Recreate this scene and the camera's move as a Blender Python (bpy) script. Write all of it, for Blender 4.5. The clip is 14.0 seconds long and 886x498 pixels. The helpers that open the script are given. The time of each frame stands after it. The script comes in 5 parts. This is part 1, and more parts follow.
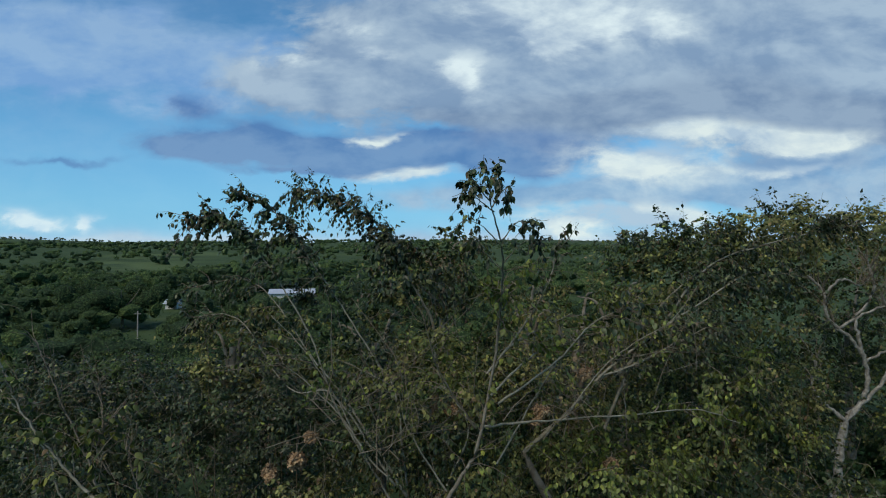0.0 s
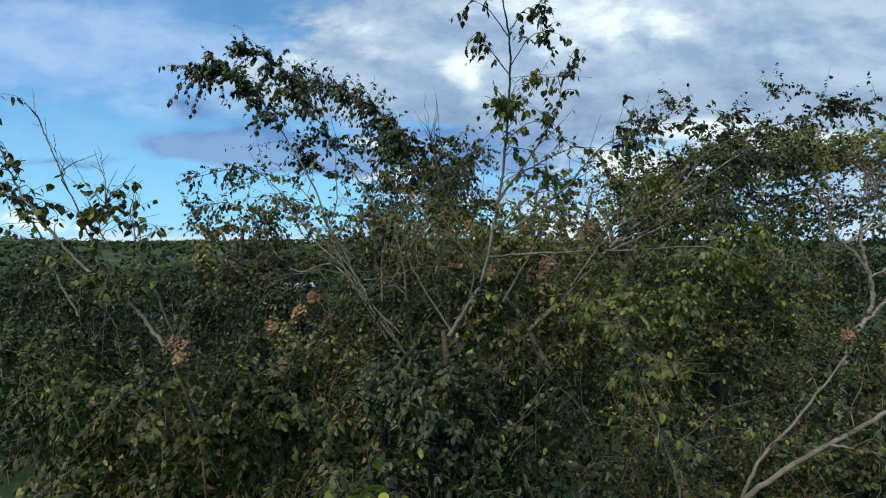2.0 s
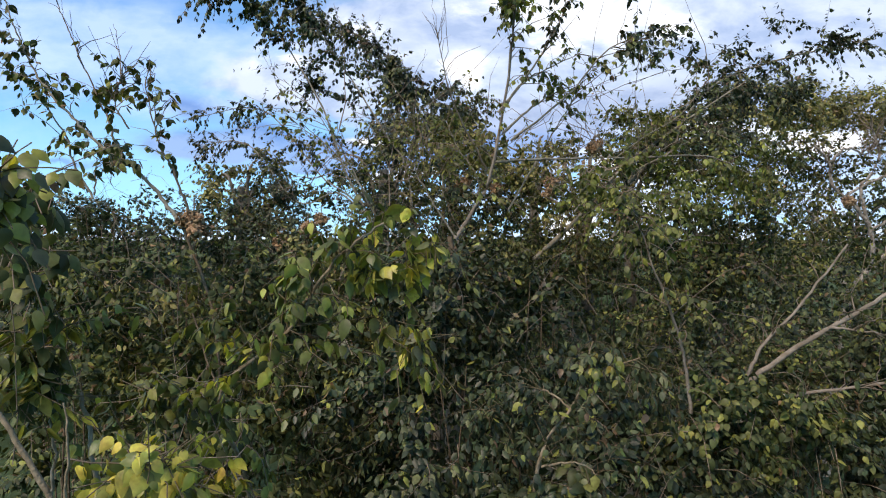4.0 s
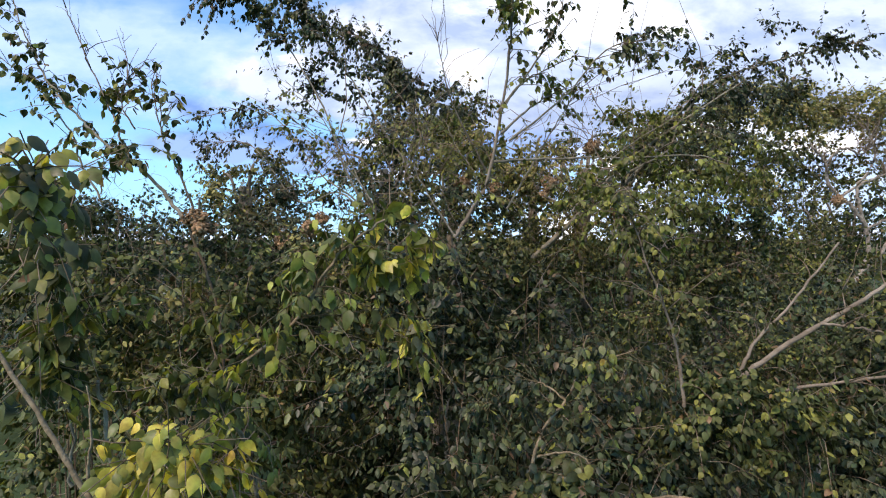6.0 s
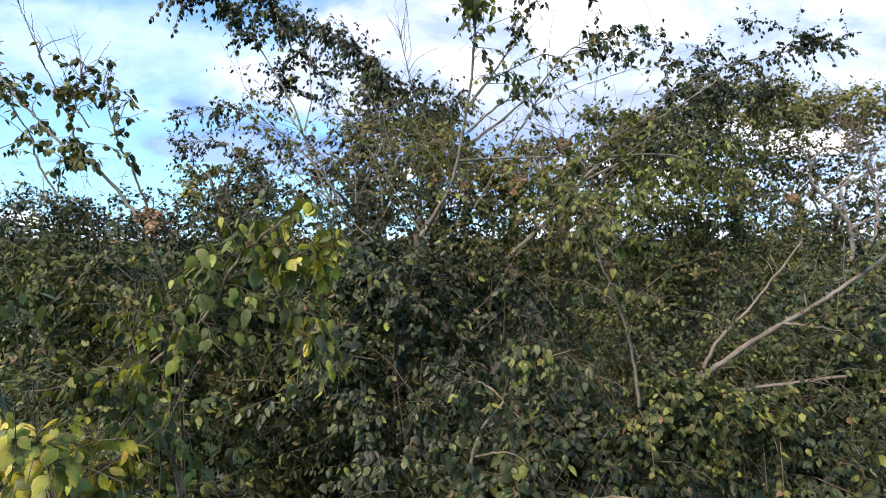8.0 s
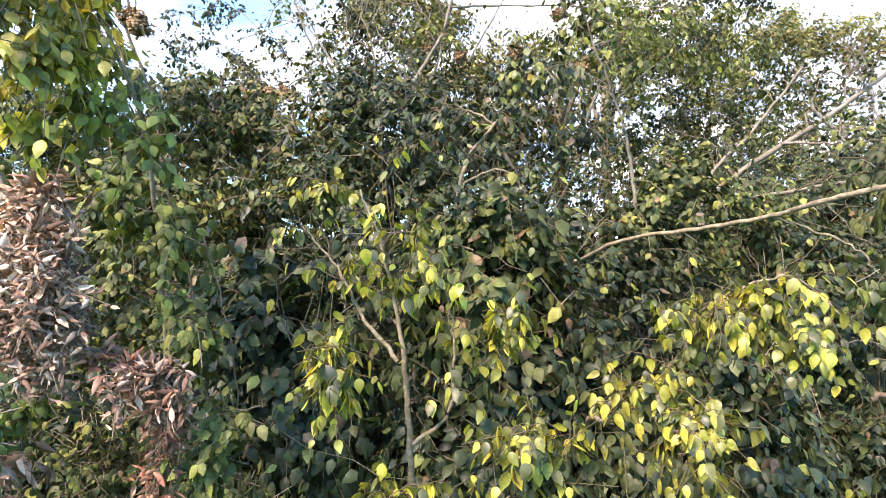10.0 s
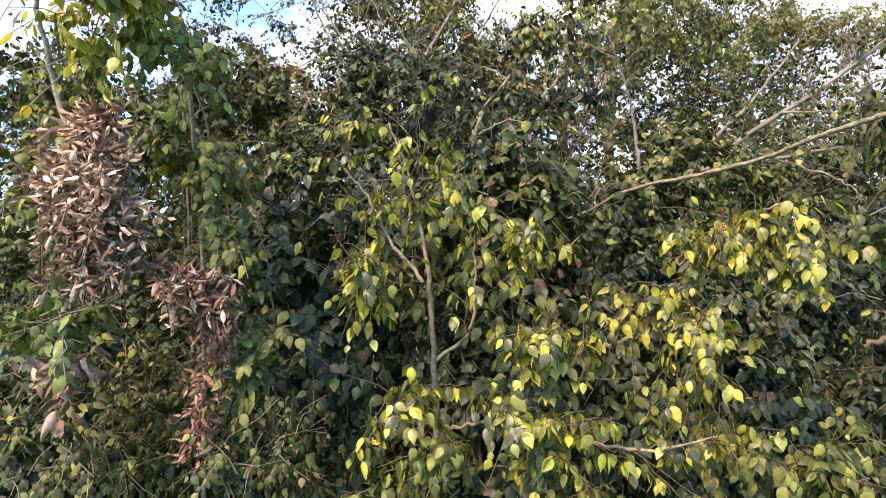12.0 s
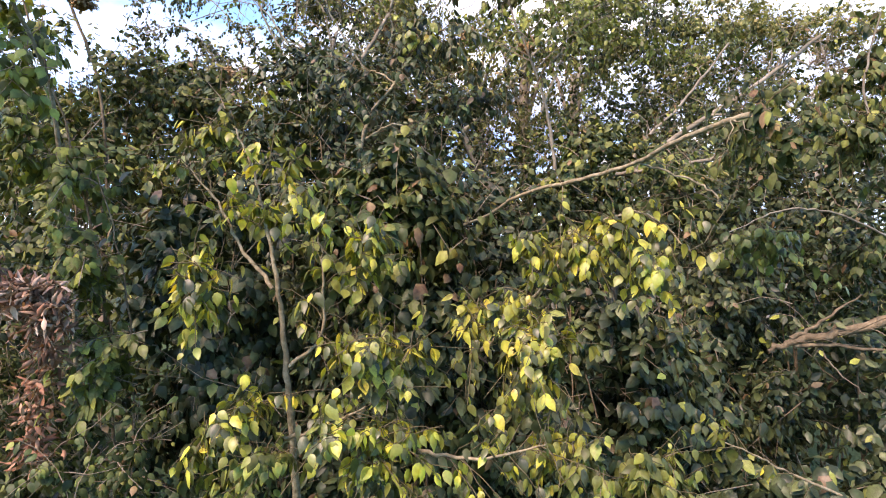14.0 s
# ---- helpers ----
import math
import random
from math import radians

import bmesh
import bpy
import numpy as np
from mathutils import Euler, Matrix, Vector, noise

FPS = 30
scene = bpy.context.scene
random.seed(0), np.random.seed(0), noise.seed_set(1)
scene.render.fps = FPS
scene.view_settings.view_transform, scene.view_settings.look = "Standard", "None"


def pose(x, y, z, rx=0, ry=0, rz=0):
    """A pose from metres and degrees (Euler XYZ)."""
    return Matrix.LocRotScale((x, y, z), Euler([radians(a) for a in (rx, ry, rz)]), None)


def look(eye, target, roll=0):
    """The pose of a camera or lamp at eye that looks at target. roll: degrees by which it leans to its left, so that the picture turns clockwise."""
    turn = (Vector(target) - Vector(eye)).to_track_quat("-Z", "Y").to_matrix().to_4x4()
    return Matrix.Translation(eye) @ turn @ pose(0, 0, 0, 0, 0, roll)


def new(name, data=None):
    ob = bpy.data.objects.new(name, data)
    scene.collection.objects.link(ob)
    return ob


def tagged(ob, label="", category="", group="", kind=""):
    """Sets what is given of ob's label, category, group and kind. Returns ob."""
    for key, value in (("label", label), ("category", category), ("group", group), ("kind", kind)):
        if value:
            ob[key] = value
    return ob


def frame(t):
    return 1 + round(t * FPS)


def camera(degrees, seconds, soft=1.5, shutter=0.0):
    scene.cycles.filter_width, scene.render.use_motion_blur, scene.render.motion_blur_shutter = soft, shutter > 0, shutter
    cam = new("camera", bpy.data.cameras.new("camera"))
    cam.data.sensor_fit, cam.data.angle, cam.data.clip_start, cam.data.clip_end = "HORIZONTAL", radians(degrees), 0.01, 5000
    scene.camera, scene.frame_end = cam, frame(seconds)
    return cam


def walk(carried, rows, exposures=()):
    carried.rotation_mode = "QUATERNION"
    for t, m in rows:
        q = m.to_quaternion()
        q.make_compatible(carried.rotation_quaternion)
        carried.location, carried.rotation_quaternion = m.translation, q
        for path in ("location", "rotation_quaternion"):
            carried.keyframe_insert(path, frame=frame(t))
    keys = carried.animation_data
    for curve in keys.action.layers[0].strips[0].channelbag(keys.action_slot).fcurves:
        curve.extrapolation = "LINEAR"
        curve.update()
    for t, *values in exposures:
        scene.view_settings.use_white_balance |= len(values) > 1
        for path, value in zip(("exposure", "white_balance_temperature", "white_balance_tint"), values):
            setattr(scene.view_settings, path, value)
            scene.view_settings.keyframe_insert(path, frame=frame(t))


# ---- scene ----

cam = camera(75.0, 14.0, 1.1)
# seconds, x, y, z of the flying camera; it looks level along +y all the way
PATH = [(0.0, 0.0, 0.0, 6.5), (0.5, -0.014, -0.03, 6.45), (1.0, 0.0, -0.009, 6.35), (1.3, -0.01, 0.011, 5.924), (1.5, -0.013, 0.023, 5.528),
        (1.7, -0.02, 0.038, 5.16), (2.0, -0.057, 0.06, 4.809), (2.5, -0.083, 0.044, 4.617), (2.7, -0.085, 0.04, 4.42), (3.0, -0.095, 0.063, 4.048),
        (3.2, -0.105, 0.08, 3.9), (3.5, -0.115, 0.04, 3.86), (5.3, -0.135, -0.093, 3.85), (5.5, -0.138, -0.108, 3.845), (6.0, -0.117, -0.128, 3.842),
        (6.5, -0.061, -0.126, 3.838), (7.0, 0.007, -0.124, 3.84), (7.2, 0.059, -0.128, 3.84), (8.4, 0.28, -0.08, 3.82), (8.9, 0.315, -0.05, 3.6),
        (9.3, 0.32, -0.024, 3.21), (9.5, 0.307, 0.007, 2.944), (9.7, 0.296, 0.02, 2.70), (10.0, 0.299, 0.02, 2.33), (10.2, 0.295, 0.03, 2.13),
        (10.5, 0.287, 0.038, 2.037), (11.0, 0.252, 0.022, 2.062), (11.5, 0.222, -0.149, 2.021), (12.0, 0.206, -0.177, 2.031), (12.5, 0.21, -0.166, 2.032),
        (13.0, 0.262, -0.162, 2.045), (13.5, 0.475, -0.163, 2.053), (14.0, 0.843, -0.163, 2.057)]
walk(cam, [(t, pose(x, y, z, 90, 0, 0)) for t, x, y, z in PATH], [(0.0, 0.08, 6600, 9), (1.0, 0.08, 6600, 9), (2.0, 0.48, 6850, 12), (3.0, 0.84, 7250, 20), (5.3, 1.18, 7350, 26), (7.0, 1.24, 7350, 28), (9.3, 1.98, 7150, 26), (9.6, 2.24, 7200, 27), (10.0, 2.72, 7500, 30), (10.5, 2.68, 7600, 31), (11.0, 2.52, 7700, 33), (11.5, 2.34, 7800, 34), (14.0, 2.28, 7850, 35)])

# ---- light: a cloudy evening sky and a weak, wide sun ----
SUN_EL, SUN_AZ = 47.0, 215.0     # degrees; the azimuth runs from +y towards +x
sun = new("sun", bpy.data.lights.new("sun", "SUN"))
sun.data.energy, sun.data.angle, sun.data.color = 2.2, radians(28), (1.0, 0.89, 0.74)
_sx, _sy = math.sin(radians(SUN_AZ)) * math.cos(radians(SUN_EL)), math.cos(radians(SUN_AZ)) * math.cos(radians(SUN_EL))
sun.matrix_world = look((_sx * 50, _sy * 50, math.sin(radians(SUN_EL)) * 50), (0, 0, 0))


class Nodes:
    """Short hand for node trees."""

    def __init__(self, tree):
        self.tree = tree
        tree.nodes.clear()

    def add(self, kind, values=None):
        n = self.tree.nodes.new(kind)
        self.fill(n, values)
        return n

    def fill(self, n, values):
        for k, v in (values or {}).items():
            if isinstance(v, bpy.types.NodeSocket):
                self.tree.links.new(v, n.inputs[k])
            else:
                n.inputs[k].default_value = v

    def math(self, op, a, b=0.0, c=0.0, clamp=False):
        n = self.add("ShaderNodeMath", {0: a, 1: b, 2: c})
        n.operation, n.use_clamp = op, clamp
        return n.outputs[0]

    def mix(self, f, a, b, blend="MIX"):
        n = self.add("ShaderNodeMix")
        n.data_type, n.blend_type = "RGBA", blend
        self.fill(n, {0: f, 6: a, 7: b})
        return n.outputs[2]

    def noise(self, vec, scale, detail=4.0, rough=0.55, distort=0.0):
        return self.add("ShaderNodeTexNoise", {"Vector": vec, "Scale": scale, "Detail": detail, "Roughness": rough, "Distortion": distort}).outputs["Fac"]

    def ramp(self, f, stops):
        n = self.add("ShaderNodeValToRGB", {"Fac": f})
        e = n.color_ramp.elements
        while len(e) < len(stops):
            e.new(0.5)
        for el, (p, c) in zip(e, stops):
            el.position, el.color = p, (*c, 1)
        return n.outputs["Color"]


def make_sky():
    world = bpy.data.worlds.new("world")
    world.use_nodes = True
    scene.world = world
    g = Nodes(world.node_tree)
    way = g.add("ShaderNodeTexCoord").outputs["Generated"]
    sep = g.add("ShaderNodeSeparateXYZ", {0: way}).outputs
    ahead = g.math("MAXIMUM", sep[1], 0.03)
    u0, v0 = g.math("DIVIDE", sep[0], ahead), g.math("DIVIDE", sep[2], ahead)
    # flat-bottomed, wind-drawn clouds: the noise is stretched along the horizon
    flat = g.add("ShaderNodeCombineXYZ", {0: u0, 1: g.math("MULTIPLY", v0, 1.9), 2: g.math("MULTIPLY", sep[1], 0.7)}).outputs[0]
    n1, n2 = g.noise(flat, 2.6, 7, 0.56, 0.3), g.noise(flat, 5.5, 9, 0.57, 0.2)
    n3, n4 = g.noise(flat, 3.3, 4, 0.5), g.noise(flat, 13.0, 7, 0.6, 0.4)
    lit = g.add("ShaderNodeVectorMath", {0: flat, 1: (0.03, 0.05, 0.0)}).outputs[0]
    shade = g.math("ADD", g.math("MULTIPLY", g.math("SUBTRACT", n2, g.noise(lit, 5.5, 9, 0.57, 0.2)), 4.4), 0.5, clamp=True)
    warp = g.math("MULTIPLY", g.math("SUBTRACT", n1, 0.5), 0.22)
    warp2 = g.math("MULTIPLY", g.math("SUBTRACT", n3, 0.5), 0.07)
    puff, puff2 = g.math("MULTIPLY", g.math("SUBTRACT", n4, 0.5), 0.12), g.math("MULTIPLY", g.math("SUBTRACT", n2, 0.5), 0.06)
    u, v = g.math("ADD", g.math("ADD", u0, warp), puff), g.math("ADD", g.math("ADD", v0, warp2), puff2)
    sky = g.add("ShaderNodeTexSky")
    sky.sky_type, sky.sun_disc, sky.sun_elevation, sky.sun_rotation = "NISHITA", False, radians(SUN_EL), radians(SUN_AZ)
    sky.altitude, sky.air_density, sky.dust_density, sky.ozone_density = 100, 1.0, 0.6, 2.0
    colour = g.mix(1.0, sky.outputs[0], (SKY_GAIN * 0.30, SKY_GAIN * 0.74, SKY_GAIN * 0.98, 1), "MULTIPLY")
    up = g.math("MULTIPLY", g.math("ABSOLUTE", v0), -5.5)
    haze = g.math("MULTIPLY", g.math("POWER", 2.718, up), 0.85, clamp=True)
    colour = g.mix(haze, colour, (0.27, 0.53, 0.78, 1))

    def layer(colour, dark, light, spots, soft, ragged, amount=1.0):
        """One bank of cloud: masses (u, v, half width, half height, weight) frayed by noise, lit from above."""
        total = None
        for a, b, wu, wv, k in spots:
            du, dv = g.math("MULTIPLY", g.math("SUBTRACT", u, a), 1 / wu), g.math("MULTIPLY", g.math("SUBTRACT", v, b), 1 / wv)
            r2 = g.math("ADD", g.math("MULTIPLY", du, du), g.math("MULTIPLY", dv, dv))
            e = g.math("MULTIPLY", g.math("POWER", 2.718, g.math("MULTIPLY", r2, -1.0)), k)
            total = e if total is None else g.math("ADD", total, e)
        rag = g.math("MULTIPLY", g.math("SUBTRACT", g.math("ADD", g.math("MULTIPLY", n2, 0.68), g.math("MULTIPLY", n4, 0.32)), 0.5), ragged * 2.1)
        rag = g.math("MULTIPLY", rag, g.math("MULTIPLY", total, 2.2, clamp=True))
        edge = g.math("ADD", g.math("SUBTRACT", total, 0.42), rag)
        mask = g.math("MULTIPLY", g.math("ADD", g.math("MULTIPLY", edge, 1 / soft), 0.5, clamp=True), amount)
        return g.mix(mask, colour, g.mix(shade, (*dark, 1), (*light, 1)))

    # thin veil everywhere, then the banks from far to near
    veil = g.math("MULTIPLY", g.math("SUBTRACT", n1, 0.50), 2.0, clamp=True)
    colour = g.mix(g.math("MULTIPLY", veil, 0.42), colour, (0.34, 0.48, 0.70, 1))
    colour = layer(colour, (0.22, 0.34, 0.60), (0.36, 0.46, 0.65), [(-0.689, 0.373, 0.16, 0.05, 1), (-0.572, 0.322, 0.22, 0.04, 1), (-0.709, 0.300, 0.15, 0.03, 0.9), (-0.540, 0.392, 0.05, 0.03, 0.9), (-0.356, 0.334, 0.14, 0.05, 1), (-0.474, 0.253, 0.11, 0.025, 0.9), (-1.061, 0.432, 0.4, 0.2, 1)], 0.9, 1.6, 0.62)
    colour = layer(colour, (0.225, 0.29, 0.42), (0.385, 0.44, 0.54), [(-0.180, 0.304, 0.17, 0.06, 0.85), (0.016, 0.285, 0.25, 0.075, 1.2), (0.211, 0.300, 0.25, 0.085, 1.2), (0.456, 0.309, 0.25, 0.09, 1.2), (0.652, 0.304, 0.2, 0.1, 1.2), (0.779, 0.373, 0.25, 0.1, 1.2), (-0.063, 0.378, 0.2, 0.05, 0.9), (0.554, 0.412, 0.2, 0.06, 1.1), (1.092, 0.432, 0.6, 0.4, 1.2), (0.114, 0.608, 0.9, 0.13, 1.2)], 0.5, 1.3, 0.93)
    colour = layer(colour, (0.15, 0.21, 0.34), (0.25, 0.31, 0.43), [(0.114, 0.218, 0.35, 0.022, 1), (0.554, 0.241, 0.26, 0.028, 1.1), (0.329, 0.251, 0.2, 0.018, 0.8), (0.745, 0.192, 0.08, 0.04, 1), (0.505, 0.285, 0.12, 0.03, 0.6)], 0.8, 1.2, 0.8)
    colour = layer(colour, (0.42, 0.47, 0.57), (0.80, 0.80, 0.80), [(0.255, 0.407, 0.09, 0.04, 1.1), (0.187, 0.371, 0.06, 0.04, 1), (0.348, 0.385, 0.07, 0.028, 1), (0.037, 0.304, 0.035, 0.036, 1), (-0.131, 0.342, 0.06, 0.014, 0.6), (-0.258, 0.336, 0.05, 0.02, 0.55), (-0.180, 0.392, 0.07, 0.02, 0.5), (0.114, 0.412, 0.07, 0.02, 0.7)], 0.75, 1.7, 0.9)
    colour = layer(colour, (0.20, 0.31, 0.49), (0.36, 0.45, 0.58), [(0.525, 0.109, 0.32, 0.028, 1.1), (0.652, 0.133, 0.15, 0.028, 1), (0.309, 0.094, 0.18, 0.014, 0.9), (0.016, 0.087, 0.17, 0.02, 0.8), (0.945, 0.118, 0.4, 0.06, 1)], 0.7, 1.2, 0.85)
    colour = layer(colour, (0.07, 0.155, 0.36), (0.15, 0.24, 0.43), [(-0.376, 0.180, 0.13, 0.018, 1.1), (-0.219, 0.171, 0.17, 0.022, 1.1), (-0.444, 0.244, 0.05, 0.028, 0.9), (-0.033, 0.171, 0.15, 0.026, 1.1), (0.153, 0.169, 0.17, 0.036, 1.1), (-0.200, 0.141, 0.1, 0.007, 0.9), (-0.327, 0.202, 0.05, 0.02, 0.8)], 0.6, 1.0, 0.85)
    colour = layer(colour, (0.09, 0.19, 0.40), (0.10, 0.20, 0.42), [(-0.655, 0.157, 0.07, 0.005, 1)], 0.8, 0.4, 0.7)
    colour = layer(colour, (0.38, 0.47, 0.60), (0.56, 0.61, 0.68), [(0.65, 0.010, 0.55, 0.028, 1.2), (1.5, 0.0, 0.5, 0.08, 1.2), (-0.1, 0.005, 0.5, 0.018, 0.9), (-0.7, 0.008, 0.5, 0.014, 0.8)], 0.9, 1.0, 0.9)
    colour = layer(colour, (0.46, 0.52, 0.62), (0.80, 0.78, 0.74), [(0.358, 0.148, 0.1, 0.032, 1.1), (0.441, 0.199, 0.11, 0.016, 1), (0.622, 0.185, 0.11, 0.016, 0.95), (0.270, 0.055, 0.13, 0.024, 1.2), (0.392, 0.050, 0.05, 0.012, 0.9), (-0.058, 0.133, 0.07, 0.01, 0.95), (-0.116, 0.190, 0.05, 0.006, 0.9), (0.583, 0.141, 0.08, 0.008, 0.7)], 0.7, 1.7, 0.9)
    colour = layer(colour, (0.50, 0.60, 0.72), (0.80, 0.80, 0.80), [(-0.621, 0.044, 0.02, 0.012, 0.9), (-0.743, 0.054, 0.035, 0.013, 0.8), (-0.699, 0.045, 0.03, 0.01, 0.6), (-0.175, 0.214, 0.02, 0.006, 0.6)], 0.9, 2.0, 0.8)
    colour = g.mix(1.0, colour, (0.85, 1.0, 1.05, 1), "MULTIPLY")
    back = g.add("ShaderNodeBackground", {"Color": colour, "Strength": SKY_STRENGTH})
    out = g.add("ShaderNodeOutputWorld")
    world.node_tree.links.new(back.outputs[0], out.inputs[0])


SKY_GAIN, SKY_STRENGTH = 0.10, 1.05
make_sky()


# ---- materials ----
def leaf_material(name, tones, rough=0.42, through_light=0.22, vary=1.0, sheen=0.26):
    """Foliage: tones picked leaf by leaf, veins and blotches on each, light shining through the blade."""
    m = bpy.data.materials.new(name)
    m.use_nodes = True
    g = Nodes(m.node_tree)
    pick = g.math("FRACT", g.math("ADD", g.add("ShaderNodeNewGeometry").outputs["Random Per Island"], g.add("ShaderNodeObjectInfo").outputs["Random"]))
    place = g.add("ShaderNodeTexCoord").outputs["Object"]
    base = g.ramp(pick, tones)
    big, fine, blotch = g.noise(place, 1.7, 3), g.noise(place, 55, 3), g.noise(place, 21, 3, 0.6)
    shift = g.math("ADD", g.math("MULTIPLY", g.math("SUBTRACT", big, 0.5), 2.0), g.math("MULTIPLY", fine, 0.9))
    shift = g.math("ADD", shift, g.math("MULTIPLY", g.math("SUBTRACT", blotch, 0.5), 1.5 * vary))
    colour = g.add("ShaderNodeHueSaturation", {"Hue": g.math("ADD", 0.5, g.math("MULTIPLY", g.math("SUBTRACT", g.math("ADD", big, g.math("MULTIPLY", blotch, 1.6)), 1.3), 0.06 * vary)), "Saturation": 0.95, "Value": g.math("ADD", 0.55, shift), "Color": base}).outputs[0]
    bump = g.add("ShaderNodeBump", {"Strength": 0.25, "Distance": 0.004, "Height": fine}).outputs[0]
    surf = g.add("ShaderNodeBsdfPrincipled", {"Base Color": colour, "Roughness": g.math("ADD", rough - 0.08, g.math("MULTIPLY", fine, 0.2)), "Normal": bump, "Specular IOR Level": sheen})
    glow = g.add("ShaderNodeBsdfTranslucent", {"Color": g.mix(1.0, colour, (1.5, 1.5, 0.6, 1), "MULTIPLY")})
    both = g.add("ShaderNodeMixShader", {0: through_light, 1: surf.outputs[0], 2: glow.outputs[0]})
    out = g.add("ShaderNodeOutputMaterial")
    m.node_tree.links.new(both.outputs[0], out.inputs[0])
    return m


def bark_material(name, light, dark, blotch=6.0):
    m = bpy.data.materials.new(name)
    m.use_nodes = True
    g = Nodes(m.node_tree)
    place = g.add("ShaderNodeTexCoord").outputs["Object"]
    patches, grain = g.noise(place, blotch, 5, 0.6), g.noise(place, 70, 4)
    colour = g.mix(g.math("ADD", g.math("MULTIPLY", g.math("SUBTRACT", patches, 0.47), 5.0), 0.5, clamp=True), (*light, 1), (*dark, 1))
    colour = g.mix(g.math("MULTIPLY", grain, 0.9, clamp=True), colour, (*[c * 0.4 for c in dark], 1))
    bump = g.add("ShaderNodeBump", {"Strength": 0.6, "Distance": 0.01, "Height": g.math("ADD", grain, patches)}).outputs[0]
    surf = g.add("ShaderNodeBsdfPrincipled", {"Base Color": colour, "Roughness": 0.85, "Normal": bump, "Specular IOR Level": 0.2})
    out = g.add("ShaderNodeOutputMaterial")
    m.node_tree.links.new(surf.outputs[0], out.inputs[0])
    return m


def plain_material(name, colour, rough=0.7, scale=3.0, spread=0.35):
    m = bpy.data.materials.new(name)
    m.use_nodes = True
    g = Nodes(m.node_tree)
    place = g.add("ShaderNodeTexCoord").outputs["Object"]
    n = g.math("ADD", g.math("MULTIPLY", g.noise(place, scale, 5), 0.6), g.math("MULTIPLY", g.noise(place, scale * 12, 3), 0.4))
    tone = g.ramp(n, [(0.3, [c * (1 - spread) for c in colour]), (0.7, [min(1, c * (1 + spread)) for c in colour])])
    bump = g.add("ShaderNodeBump", {"Strength": 0.3, "Distance": 0.02, "Height": n}).outputs[0]
    surf = g.add("ShaderNodeBsdfPrincipled", {"Base Color": tone, "Roughness": rough, "Normal": bump})
    out = g.add("ShaderNodeOutputMaterial")
    m.node_tree.links.new(surf.outputs[0], out.inputs[0])
    return m


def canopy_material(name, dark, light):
    """A leafy canopy seen from far off: shaded hollows and lit sprays painted in at the size of leaf bunches."""
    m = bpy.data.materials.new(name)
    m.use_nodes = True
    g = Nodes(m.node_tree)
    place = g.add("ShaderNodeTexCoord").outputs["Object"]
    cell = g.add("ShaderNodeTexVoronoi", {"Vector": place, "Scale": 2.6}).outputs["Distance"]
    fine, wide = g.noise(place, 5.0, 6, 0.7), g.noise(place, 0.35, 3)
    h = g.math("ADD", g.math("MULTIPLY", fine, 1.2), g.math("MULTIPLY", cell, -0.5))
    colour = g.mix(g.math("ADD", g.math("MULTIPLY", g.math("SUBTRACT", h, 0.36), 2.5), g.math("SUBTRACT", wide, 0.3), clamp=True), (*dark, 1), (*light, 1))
    bump = g.add("ShaderNodeBump", {"Strength": 1.0, "Distance": 0.5, "Height": h}).outputs[0]
    surf = g.add("ShaderNodeBsdfPrincipled", {"Base Color": colour, "Roughness": 0.9, "Normal": bump, "Specular IOR Level": 0.1})
    out = g.add("ShaderNodeOutputMaterial")
    m.node_tree.links.new(surf.outputs[0], out.inputs[0])
    return m


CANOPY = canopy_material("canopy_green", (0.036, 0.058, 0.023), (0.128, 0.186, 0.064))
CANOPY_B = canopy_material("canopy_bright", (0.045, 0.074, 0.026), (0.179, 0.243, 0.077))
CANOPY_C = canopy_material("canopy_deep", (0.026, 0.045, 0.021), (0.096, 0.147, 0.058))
# paler and bluer: the haze of great distance is mixed into this colour
CANOPY_HAZE = canopy_material("canopy_hazed", (0.06, 0.085, 0.06), (0.12, 0.155, 0.10))
LEAF_DARK = leaf_material("leaf_dark_green", [(0.0, (0.023, 0.034, 0.013)), (0.45, (0.050, 0.066, 0.022)), (0.8, (0.110, 0.122, 0.033)), (0.955, (0.21, 0.215, 0.042)), (0.965, (0.16, 0.10, 0.05))], 0.48, 0.14, 1.0, 0.16)
# olive leaf; the light on high back crowns is added to its tone
LEAF_BACK = leaf_material("leaf_dull_olive", [(0.0, (0.040, 0.046, 0.016)), (0.45, (0.118, 0.124, 0.038)), (0.8, (0.225, 0.21, 0.064)), (0.95, (0.24, 0.215, 0.07)), (0.96, (0.22, 0.15, 0.085))], 0.50, 0.18, 1.0, 0.14)
LEAF_BALL = leaf_material("leaf_dry_ball", [(0.0, (0.15, 0.085, 0.042)), (0.5, (0.28, 0.17, 0.085)), (1.0, (0.40, 0.27, 0.14))], 0.85, 0.08, 0.3)
LEAF_MID = leaf_material("leaf_mid_green", [(0.0, (0.050, 0.062, 0.016)), (0.5, (0.10, 0.118, 0.026)), (0.85, (0.17, 0.195, 0.036)), (1.0, (0.26, 0.27, 0.04))], 0.44, 0.22)
LEAF_LIME = leaf_material("leaf_yellow_green", [(0.0, (0.045, 0.058, 0.026)), (0.3, (0.085, 0.098, 0.034)), (0.62, (0.21, 0.225, 0.036)), (0.86, (0.35, 0.35, 0.038)), (0.96, (0.47, 0.42, 0.042)), (1.0, (0.55, 0.43, 0.048))], 0.40, 0.32, 1.0, 0.5)
